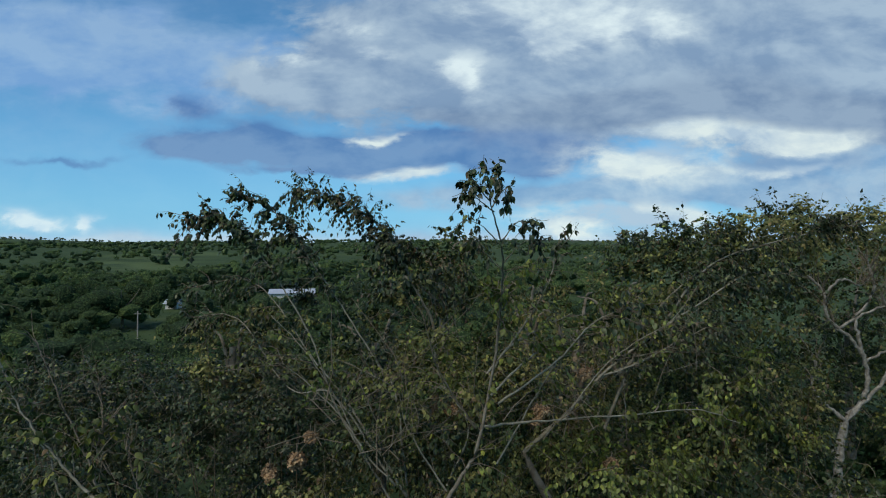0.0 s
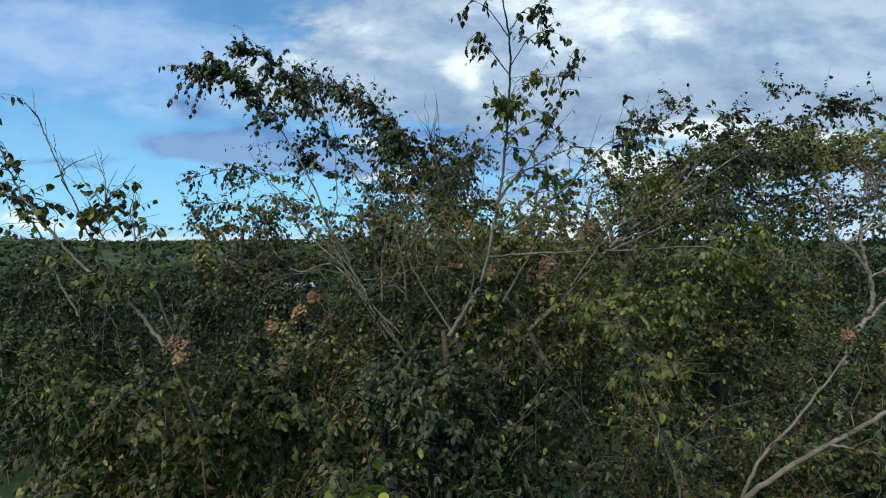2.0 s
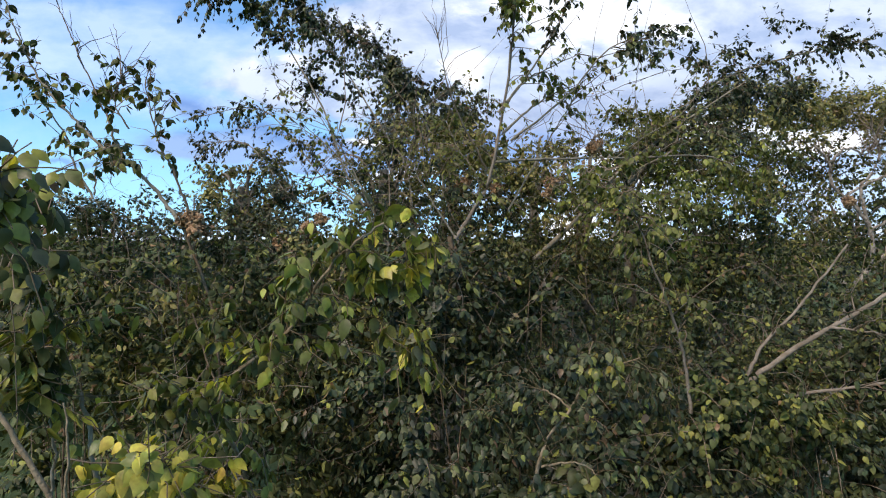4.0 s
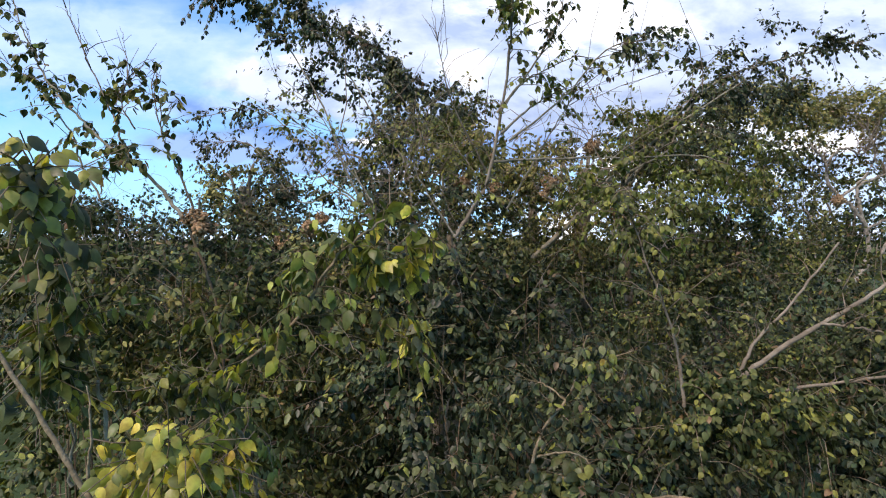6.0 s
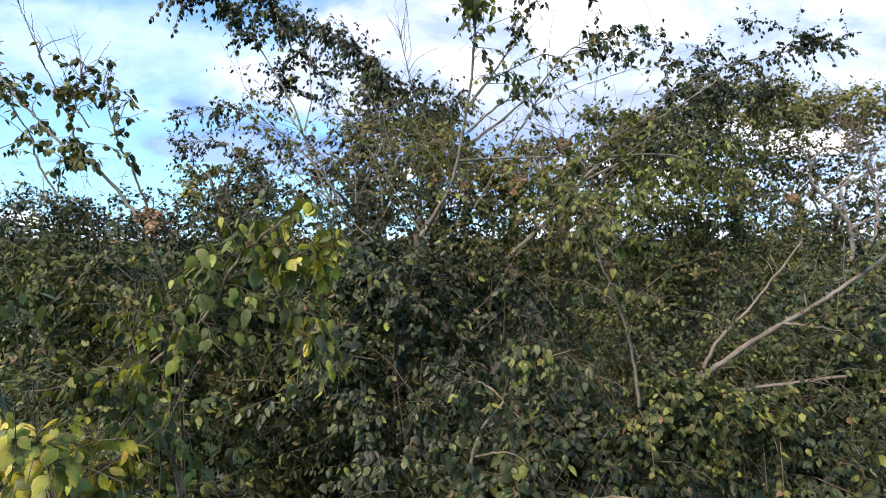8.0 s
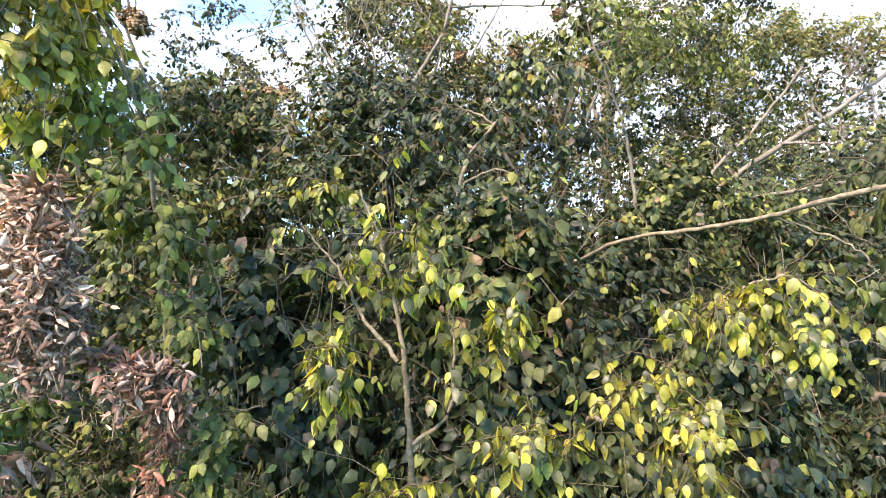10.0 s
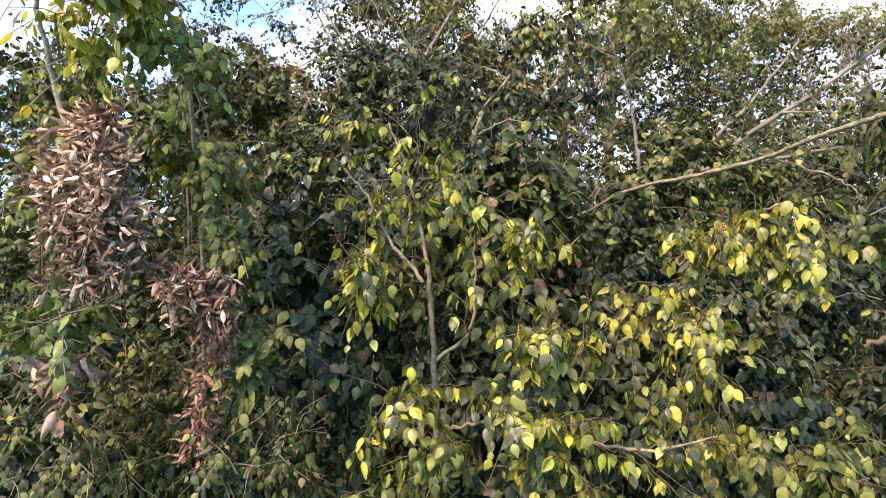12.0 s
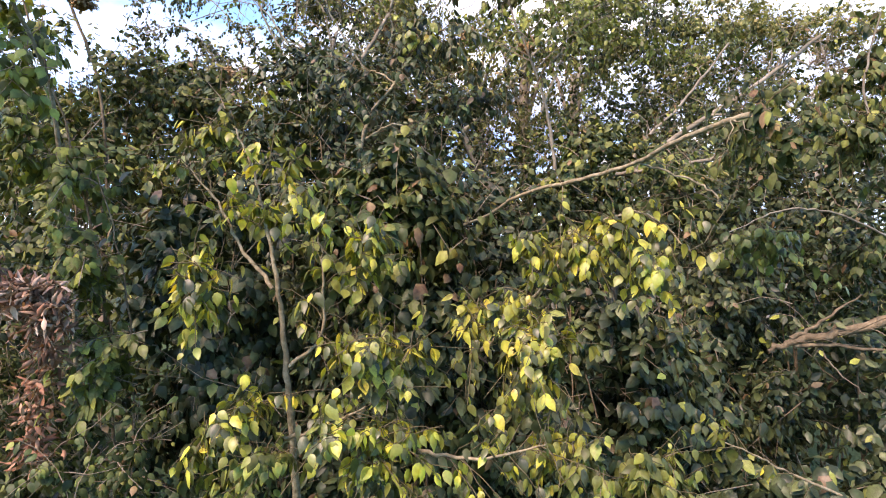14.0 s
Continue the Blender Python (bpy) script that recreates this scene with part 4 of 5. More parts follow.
def white_tree():
    t = Plant("tree", "pale-barked tree with crooked bare limbs and an olive crown", "tree", (7.6, 11.6, -0.6), 105)
    t.limb([(7.6, 11.6, -0.7), (7.5, 11.6, 0.6), (7.81, 11.60, 1.29), (7.94, 11.60, 2.20), (8.07, 11.60, 3.05)], 0.11, 0.075, BARK_WHITE, "trunk", 10, 0.012)
    t.limb([(8.07, 11.60, 3.05), (7.77, 11.60, 3.31), (7.45, 11.60, 3.65), (7.45, 11.60, 4.30), (7.18, 11.60, 4.72)], 0.045, 0.022, BARK_WHITE, wobble=0.012)
    t.limb([(8.07, 11.60, 3.05), (8.45, 11.60, 3.50), (8.51, 11.60, 4.18), (8.19, 11.60, 4.69), (7.74, 11.60, 5.13), (7.65, 11.60, 5.60), (7.33, 11.60, 5.97)], 0.055, 0.022, BARK_WHITE, wobble=0.012)
    t.limb([(8.13, 11.60, 3.16), (8.64, 11.60, 3.62), (8.98, 11.60, 4.13), (9.04, 11.60, 4.81), (8.81, 11.60, 5.60)], 0.05, 0.02, BARK_WHITE, wobble=0.012)
    t.limb([(8.51, 11.60, 4.13), (8.38, 11.60, 4.64), (8.29, 11.60, 5.09), (8.64, 11.60, 5.60), (8.61, 11.60, 6.06), (8.47, 11.60, 6.40)], 0.04, 0.018, BARK_WHITE, wobble=0.012)
    t.limb([(7.90, 11.60, 4.87), (8.36, 11.60, 5.15), (8.90, 11.60, 5.38), (9.49, 11.60, 5.60)], 0.032, 0.018, BARK_WHITE, wobble=0.012)
    t.limb([(7.65, 11.60, 5.60), (8.02, 11.60, 5.89), (8.36, 11.60, 5.77), (8.58, 11.60, 5.94)], 0.028, 0.015, BARK_WHITE, wobble=0.012)
    t.limb([(8.51, 11.60, 4.24), (8.92, 11.60, 4.45), (9.49, 11.60, 4.69)], 0.03, 0.02, BARK_WHITE, wobble=0.012)
    for q in t.lines[1:]:
        t.sprout(q, 24, 0.6, 0.55, 0.8, 0.6, 0.0, 0.010, True)
    for c, r, n in (((6.64, 12.00, 6.83), (1.0, 0.8, 0.5), 240), ((8.03, 12.90, 7.02), (0.9, 0.8, 0.55), 220), ((9.52, 12.70, 7.03), (1.2, 0.8, 0.45), 260), ((5.59, 12.4, 6.62), (0.9, 0.7, 0.55), 200), ((4.37, 12.80, 6.40), (0.8, 0.7, 0.5), 150), ((7.24, 13.30, 5.83), (2.4, 0.7, 0.8), 240), ((5.2, 12.6, 5.95), (1.8, 0.6, 0.8), 130)):
        t.bush(c, r, n, 14, 0.085, 0.32, 0.6, "far", 0 if c[0] > 6 and c[2] > 6.5 else 2)
    for c, r, n in (((8.18, 12.60, 6.22), (1.9, 0.8, 0.9), 170), ((5.53, 12.80, 6.01), (1.6, 0.8, 0.8), 130)):
        t.bush(c, r, n, 14, 0.085, 0.4, 0.5, "far", 1)
    t.bush((8.90, 12.70, 7.20), (1.1, 0.8, 0.2), 60, 1, 0.10, 0.5, 0.6, "low")
    t.finish(BARK_TWIG, [LEAF_OLIVE, LEAF_BACK, LEAF_DARK])


def left_sapling():
    t = Plant("tree", "slender young tree with sparse leaves and bare twig tips", "tree", (-1.9, 4.5, -0.6), 106)
    t.limb([(-1.9, 4.5, -0.7), (-1.85, 4.5, 1.5), (-1.88, 4.45, 3.2), (-2.11, 4.40, 4.02)], 0.014, 0.012, BARK_BROWN, "trunk")
    a = t.limb([(-2.11, 4.40, 4.02), (-2.31, 4.40, 4.29), (-2.53, 4.40, 4.51), (-2.80, 4.45, 4.68), (-3.03, 4.50, 4.89), (-3.27, 4.55, 5.13), (-3.47, 4.60, 5.44), (-3.62, 4.65, 5.72), (-3.77, 4.70, 6.07)], 0.017, 0.004, BARK_PALE, wobble=0.006)
    b = t.limb([(-2.04, 4.35, 4.09), (-2.13, 4.30, 4.41), (-2.24, 4.30, 4.63), (-2.28, 4.25, 4.87), (-2.30, 4.20, 5.07)], 0.011, 0.003, BARK_TWIG, "twig", wobble=0.006, on=a)
    c = t.limb([(-2.61, 4.42, 4.59), (-2.68, 4.40, 4.84), (-2.79, 4.40, 5.07), (-2.93, 4.40, 5.38), (-3.02, 4.40, 5.60), (-3.10, 4.40, 5.80)], 0.01, 0.003, BARK_TWIG, "twig", wobble=0.006, on=a)
    d = t.limb([(-2.99, 4.70, 4.27), (-3.16, 4.70, 4.60), (-3.26, 4.75, 4.83), (-3.61, 4.80, 5.25), (-3.94, 4.85, 5.50), (-4.32, 4.90, 5.82)], 0.01, 0.003, BARK_PALE, wobble=0.006)
    e = t.limb([(-2.98, 4.70, 4.30), (-2.96, 4.70, 4.53), (-2.92, 4.70, 4.69)], 0.007, 0.003, BARK_TWIG, "twig", wobble=0.006, on=d)
    f = t.limb([(-2.53, 4.40, 4.78), (-2.61, 4.35, 4.99), (-2.50, 4.30, 5.23)], 0.007, 0.003, BARK_TWIG, "twig", wobble=0.006, on=a)
    g = t.limb([(-3.83, 5.00, 3.95), (-4.00, 5.00, 4.40), (-4.20, 5.00, 4.90), (-4.40, 5.00, 5.45)], 0.014, 0.004, BARK_TWIG, wobble=0.006)
    for q, n in ((a, 50), (b, 18), (d, 26), (e, 9), (f, 16), (g, 22)):
        p = t.sprout(q, n, 0.26, 0.2, 0.8, 0.2, 0.3, 0.004)
        t.leafy(p, 5, 0.068, 0.8, 0.25, "fine", 0)
    t.bush((-2.72, 4.35, 5.05), (0.24, 0.15, 0.16), 14, 6, 0.068, 0.22, 0.9, "fine", 1, 0.3, 0.003, 0.2)
    t.bush((-2.57, 4.40, 4.60), (0.22, 0.15, 0.12), 12, 6, 0.068, 0.22, 0.9, "fine", 0, 0.3, 0.003, 0.2)
    for q in (c, b, f):
        twig = t.sprout(q, 7, 0.26, 0.45, 0.6, 0.5, -0.1, 0.005, True)
        t.sprout(twig[0], 3, 0.12, 0.3, 0.7, 0.5, 0.0, 0.003, True)
    t.bush((-3.45, 5.00, 3.75), (1.0, 0.4, 0.3), 90, 14, 0.066, 0.4, kind="low")
    t.bush((-2.22, 4.60, 3.55), (0.8, 0.4, 0.3), 90, 14, 0.066, 0.4, kind="low")
    t.finish(BARK_TWIG, [LEAF_DARK, LEAF_MID], 300, (-2.2, 4.5, 4.6))


def limb_tree():
    t = Plant("tree", "low tree with thick pale forked limbs among dark leaves", "tree", (2.2, 4.5, -0.6), 107)
    t.limb([(2.2, 4.5, -0.7), (2.15, 4.5, 1.2), (2.47, 4.90, 2.62)], 0.06, 0.05, BARK, "trunk")
    a = t.limb([(2.47, 4.90, 2.72), (2.88, 4.85, 3.04), (3.24, 4.80, 3.27), (3.63, 4.75, 3.54), (4.02, 4.70, 3.85)], 0.026, 0.015, BARK)
    b = t.limb([(2.45, 4.90, 2.72), (2.65, 4.95, 3.05), (2.97, 5.00, 3.35), (3.40, 5.00, 3.90)], 0.018, 0.009, BARK)
    c = t.limb([(3.10, 4.80, 3.20), (3.31, 4.70, 3.19), (3.54, 4.60, 3.15)], 0.013, 0.007, BARK, "twig", on=a)
    d = t.limb([(2.22, 4.60, 2.67), (2.67, 4.50, 2.72), (3.37, 4.40, 2.84)], 0.018, 0.012, BARK)
    e = t.limb([(1.69, 4.20, 2.66), (1.60, 4.15, 3.18), (1.40, 4.10, 3.68), (1.23, 4.10, 4.16)], 0.014, 0.005, BARK)
    for q, n in ((a, 9), (b, 10), (e, 20), (d, 8), (c, 8)):
        p = t.sprout(q, n, 0.5, 0.3, 0.8, 0.3, 0.3)
        t.leafy(p, 11, 0.056, 0.8, 0.2, "fine", 0)
    t.bush((1.12, 4.20, 4.39), (0.22, 0.2, 0.16), 30, 8, 0.062, 0.3, 1.0, "fine", 1)
    t.bush((1.48, 4.20, 3.98), (0.25, 0.2, 0.16), 30, 8, 0.062, 0.3, 1.0, "fine", 1)
    t.bush((3.62, 5.60, 2.67), (0.9, 0.4, 0.4), 130, 15, 0.056, 0.4, kind="low")
    t.bush((2.38, 5.60, 2.95), (0.8, 0.4, 0.5), 100, 15, 0.05, 0.4, kind="low")
    t.bush((3.91, 5.70, 3.68), (0.7, 0.5, 0.5), 55, 15, 0.05, 0.4, kind="low", tone=3)
    t.bush((1.94, 4.20, 2.58), (0.5, 0.25, 0.35), 110, 13, 0.062, 0.35)
    t.bush((2.47, 4.30, 2.55), (0.4, 0.25, 0.25), 50, 13, 0.062, 0.35)
    t.finish(BARK_TWIG, [LEAF_DARK, LEAF_MID, LEAF_LIME, LEAF_DARK], 300, (2.0, 4.3, 3.2))


def thicket(name, label, masses, seed, materials, size=0.060):
    """A dense shrub: stems from the ground into leafy masses (centre, radii, shoots, tone)."""
    x, y, _ = masses[0][0]
    t = Plant(name, label, "shrub", (x, y, -0.6), seed, "dark shrubs")
    for c, r, n, tone in masses:
        rng = t.rng
        for k in range(3):
            o = rng.standard_normal(3) * 0.12
            t.limb([(x + o[0], y + o[1], -0.7), ((x + c[0]) / 2 + o[1], (y + c[1]) / 2, c[2] * 0.45), (c[0] + o[2] * 2, c[1] + o[0], c[2] + r[2] * 0.6)], 0.016 if y > 3.8 else 0.010, 0.004, BARK_BROWN, "stem", 6)
        near = c[1] < 3.8
        fine = 0.082 if near else 0.076 if c[1] < 6 else 0.068 if c[1] < 13 else 0.09
        n = int(n * (1.7 if near else 1.25 if c[1] > 6 else 1.1))
        t.bush(c, r, n, 11 if near else 16, fine, 0.30 if c[1] < 6 else 0.38, 0.7, "mid" if near else "low" if c[1] < 8.8 else "far", tone, shell=0.25 if near else 0.5)
        if c[2] > 1.5:
            t.bare((c[0], c[1] - r[1] * 0.6, c[2] + r[2] * 0.2), r, 6, 0.6, 0.004)
    return t.finish(BARK_TWIG, materials, 150 if y < 5.5 else 0, (x * 0.8, y - 0.5, masses[0][0][2] + 0.4))


def yellow_shrub():
    t = Plant("shrub", "yellow-green shrub with drooping pointed leaves and tan stems", "shrub", (0.4, 2.4, -0.6), 108)
    t.limb([(0.35, 2.6, -0.7), (0.2, 2.5, 0.6), (0.17, 2.35, 1.42)], 0.028, 0.016, BARK_TAN, "stem")
    a = t.limb([(0.17, 2.35, 1.42), (0.16, 2.30, 1.74), (0.13, 2.25, 2.03), (0.06, 2.25, 2.34), (-0.02, 2.25, 2.56)], 0.015, 0.004, BARK_TAN, "stem", wobble=0.004)
    b = t.limb([(0.12, 2.28, 1.89), (-0.02, 2.30, 2.07), (-0.14, 2.30, 2.28), (-0.26, 2.30, 2.42)], 0.010, 0.003, BARK_TAN, "twig", wobble=0.004, on=a)
    c = t.limb([(0.18, 2.33, 1.55), (0.32, 2.30, 1.69), (0.34, 2.25, 1.96), (0.32, 2.25, 2.13)], 0.010, 0.003, BARK_TAN, "twig", wobble=0.004, on=a)
    d = t.limb([(0.95, 3.4, -0.7), (0.97, 3.3, 0.9), (0.99, 2.80, 1.49), (1.02, 2.50, 1.59), (1.17, 2.45, 1.74), (1.31, 2.45, 1.91), (1.47, 2.45, 2.06)], 0.018, 0.004, BARK_TAN, "stem", wobble=0.004)
    e = t.limb([(0.20, 2.20, 1.28), (0.38, 2.10, 1.36), (0.54, 2.10, 1.44)], 0.010, 0.003, BARK_TAN, "stem", wobble=0.004)
    f = t.limb([(0.75, 2.00, 1.30), (0.99, 1.95, 1.29), (1.22, 1.95, 1.34)], 0.010, 0.003, BARK_TAN, "stem", wobble=0.004)
    g = t.limb([(3.41, 2.70, 0.46), (2.94, 2.60, 0.78), (2.48, 2.55, 1.00), (2.27, 2.50, 1.11), (2.07, 2.45, 1.20)], 0.010, 0.003, BARK_TAN, "stem", wobble=0.003)
    h = t.limb([(1.31, 2.45, 1.91), (1.48, 2.40, 2.13), (1.70, 2.35, 2.22), (1.92, 2.30, 2.03)], 0.008, 0.003, BARK_TAN, "twig", wobble=0.004, on=d)
    for q, n, s0 in ((h, 18, 0.2), (a, 14, 0.45), (b, 12, 0.35), (c, 14, 0.2), (d, 30, 0.35), (e, 16, 0.2), (f, 16, 0.2), (g, 6, 0.5)):
        p = t.sprout(q, n, 0.24, s0, 0.8, 0.25, 0.3, 0.0022)
        t.leafy(p, 6, 0.056, 1.15, 0.3, "fine", 0)
        t.sprout(q, 7, 0.22, 0.25, 0.9, 0.2, 0.0, 0.0028, True)
    for c0, r, n in (((-0.17, 2.00, 1.96), (0.15, 0.12, 0.08), 30), ((-0.06, 1.95, 1.99), (0.07, 0.08, 0.07), 10), ((0.53, 2.10, 2.00), (0.09, 0.12, 0.16), 26), ((1.48, 2.25, 2.14), (0.24, 0.13, 0.07), 46), ((1.68, 2.20, 2.00), (0.08, 0.09, 0.08), 18), ((1.21, 2.30, 2.10), (0.07, 0.08, 0.04), 9), ((1.21, 2.05, 1.68), (0.17, 0.14, 0.13), 50), ((1.02, 2.20, 1.79), (0.14, 0.12, 0.09), 18), ((0.60, 1.95, 1.71), (0.2, 0.12, 0.09), 34), ((0.02, 2.00, 1.43), (0.17, 0.12, 0.1), 32), ((0.20, 1.95, 1.30), (0.16, 0.12, 0.1), 15), ((0.55, 1.90, 1.36), (0.2, 0.15, 0.18), 42), ((1.50, 2.00, 1.27), (0.32, 0.15, 0.13), 50), ((1.23, 2.10, 1.36), (0.2, 0.12, 0.1), 24), ((0.21, 2.25, 2.31), (0.12, 0.1, 0.16), 16), ((-0.11, 2.40, 2.60), (0.16, 0.1, 0.06), 12), ((0.02, 2.00, 1.14), (0.3, 0.15, 0.12), 24), ((0.82, 1.90, 1.18), (0.25, 0.15, 0.1), 18)):
        t.bush(c0, r, int(n * 1.3), 10, 0.056, 0.17, 1.15, "fine", int(c0[2] < 1.32), 0.35, 0.0020, 0.2)
    t.finish(BARK_STALK, [LEAF_LIME, LEAF_MID], 300, (0.7, 1.9, 1.6))




def dead_leaf_tree():
    t = Plant("tree", "leaning young tree hung with withered brown leaves", "tree", (-1.2, 2.3, -0.6), 109)
    t.limb([(-1.5, 2.7, -0.7), (-1.45, 2.6, 0.6), (-1.49, 2.40, 1.53), (-1.26, 2.25, 2.1), (-1.21, 2.10, 2.35), (-1.31, 2.10, 2.63), (-1.34, 2.05, 2.86), (-1.34, 2.00, 3.06), (-1.36, 1.95, 3.37)], 0.022, 0.007, BARK_PALE, "trunk", wobble=0.004)
    tail = t.limb([(-1.07, 2.05, 2.03), (-0.82, 2.05, 1.93), (-0.66, 2.05, 1.80), (-0.71, 2.08, 1.57), (-0.77, 2.10, 1.26)], 0.008, 0.003, BARK_TWIG, "stem", wobble=0.004)
    t.bush((-1.10, 2.00, 2.20), (0.17, 0.14, 0.29), 380, 9, 0.041, 0.14, 0.1, "dead", 0, 0.3, 0.002, 0.2, -0.2, 0.0)
    t.bush((-1.18, 2.05, 2.49), (0.10, 0.1, 0.12), 44, 8, 0.055, 0.12, 0.1, "dead", 0, 0.3, 0.002, 0.1, -0.4, 0.0)
    t.bush((-1.19, 2.00, 1.61), (0.10, 0.08, 0.09), 18, 5, 0.07, 0.12, 0.8, "dead", 0, 0.4, 0.002, 0.1, -0.4)
    t.bush((-0.74, 2.05, 1.88), (0.11, 0.1, 0.07), 90, 8, 0.045, 0.12, 0.2, "dead", 0, 0.3, 0.002, 0.2, -0.3, 0.0)
    p = t.sprout(tail, 55, 0.09, 0.1, 0.8, -0.3, 0.4, 0.002)
    t.leafy(p, 9, 0.045, 0.3, 0.1, "dead", 1)
    w = t.limb([(-1.42, 1.90, 3.01), (-1.39, 1.85, 3.22), (-1.40, 1.85, 3.40)], 0.007, 0.003, BARK_PALE, "stem", wobble=0.004)
    for c, r, n, tone in (((-1.36, 1.60, 3.93), (0.18, 0.12, 0.20), 26, 6), ((-0.99, 1.60, 3.29), (0.15, 0.12, 0.13), 28, 5), ((-1.33, 1.80, 3.56), (0.28, 0.15, 0.14), 30, 6), ((-1.15, 2.20, 3.27), (0.2, 0.15, 0.15), 24, 3), ((-0.86, 1.80, 2.92), (0.22, 0.12, 0.28), 46, 5), ((-0.92, 1.76, 2.84), (0.22, 0.12, 0.24), 40, 5), ((-0.95, 1.68, 3.12), (0.14, 0.10, 0.14), 26, 5), ((-0.78, 1.90, 2.80), (0.14, 0.12, 0.2), 26, 3)):
        t.bush(c, r, n, 9, 0.054, 0.2, 0.9, "fine", tone, 0.35, 0.0022, 0.2)
    t.finish(BARK_TWIG, [LEAF_DEAD, LEAF_RUST, LEAF_LIME, LEAF_MID, LEAF_MIX, LEAF_GOLD, LEAF_DARK], 300, (-1.1, 1.9, 2.1), "dead_leaf")


def left_vine():
    t = Plant("shrub", "leafy green climber hanging beside withered brown leaves", "shrub", (-0.9, 2.5, -0.6), 110)
    t.limb([(-0.8, 2.6, -0.7), (-0.7, 2.55, 1.0), (-0.75, 2.50, 2.01), (-0.98, 2.50, 2.87), (-1.22, 2.50, 3.58)], 0.008, 0.004, BARK_BROWN, "stem", wobble=0.006)
    t.limb([(-0.8, 2.6, -0.7), (-0.6, 2.5, 0.9), (-0.56, 2.40, 1.83), (-0.69, 2.40, 2.39)], 0.007, 0.003, BARK_BROWN, "stem", wobble=0.006)
    for c, r, n, tone in (((-1.20, 1.95, 1.76), (0.24, 0.12, 0.12), 34, 1), ((-0.93, 2.50, 2.53), (0.22, 0.2, 0.38), 60, 0), ((-0.69, 2.40, 2.01), (0.18, 0.15, 0.22), 40, 0), ((-0.56, 2.30, 1.55), (0.16, 0.15, 0.22), 40, 0), ((-1.22, 2.50, 3.08), (0.5, 0.2, 0.2), 26, 0), ((-1.39, 2.20, 1.24), (0.4, 0.2, 0.2), 60, 2), ((-1.92, 2.70, 2.60), (0.3, 0.2, 0.45), 70, 0), ((-1.38, 2.60, 1.27), (0.5, 0.2, 0.35), 110, 2), ((-0.59, 2.20, 1.20), (0.25, 0.2, 0.2), 45, 2)):
        t.bush(c, r, int(n * (1.8 if tone == 2 else 1.1)), 11, 0.040 if tone == 2 else 0.055, 0.2, 0.9, "fine", tone, 0.3, 0.0022, 0.2)
    t.finish(BARK_TWIG, [LEAF_MID, LEAF_GREEN, LEAF_DARK], 300, (-1.0, 1.9, 1.7))


def near_left_sprays():
    t = Plant("shrub", "young tree with large yellowing drooping leaves", "shrub", (-1.05, 2.75, -0.6), 111)
    s = t.limb([(-1.05, 2.75, -0.7), (-1.0, 2.75, 1.2), (-0.98, 2.55, 2.7), (-0.99, 2.20, 3.27), (-0.69, 2.10, 3.56), (-0.50, 2.00, 3.82), (-0.33, 2.00, 3.95)], 0.014, 0.004, BARK_TAN, "stem", wobble=0.004)
    p = t.sprout(s, 30, 0.28, 0.62, 0.8, 0.1, 0.35, 0.003)
    t.leafy(p, 8, 0.056, 1.0, 0.2, "fine", 1)
    for c, r, n, tone in (((-0.33, 2.00, 3.79), (0.30, 0.14, 0.15), 10, 2), ((-0.42, 2.05, 3.82), (0.32, 0.14, 0.13), 9, 0), ((-1.02, 1.15, 3.97), (0.09, 0.07, 0.12), 22, 0), ((-1.38, 1.70, 3.56), (0.15, 0.1, 0.16), 22, 2), ((-0.80, 1.32, 3.35), (0.11, 0.08, 0.12), 18, 3), ((-0.85, 2.00, 3.47), (0.16, 0.1, 0.12), 9, 0), ((-0.96, 2.30, 3.56), (0.2, 0.2, 0.2), 9, 1), ((-0.29, 2.00, 3.58), (0.13, 0.1, 0.1), 14, 0), ((-0.20, 2.00, 3.89), (0.13, 0.1, 0.07), 11, 0)):
        t.bush(c, r, n, 9, 0.056 if c[1] > 1.6 else 0.046, 0.2, 0.9, "fine", tone, 0.35, 0.0022, 0.2)
    t.limb([(-0.94, 1.42, 2.98), (-1.07, 1.40, 3.21), (-1.17, 1.39, 3.39), (-1.27, 1.38, 3.56), (-1.35, 1.37, 3.73)], 0.009, 0.005, BARK_TAN, "stem", wobble=0.001)
    t.limb([(-1.07, 1.42, 3.22), (-1.05, 1.40, 3.36), (-1.06, 1.40, 3.48)], 0.005, 0.002, BARK_TAN, "twig", 5, wobble=0.003)
    t.finish(BARK_STALK, [LEAF_LIME, LEAF_MID, LEAF_MIX, LEAF_GOLD], 150, (-0.3, 2.0, 3.6))


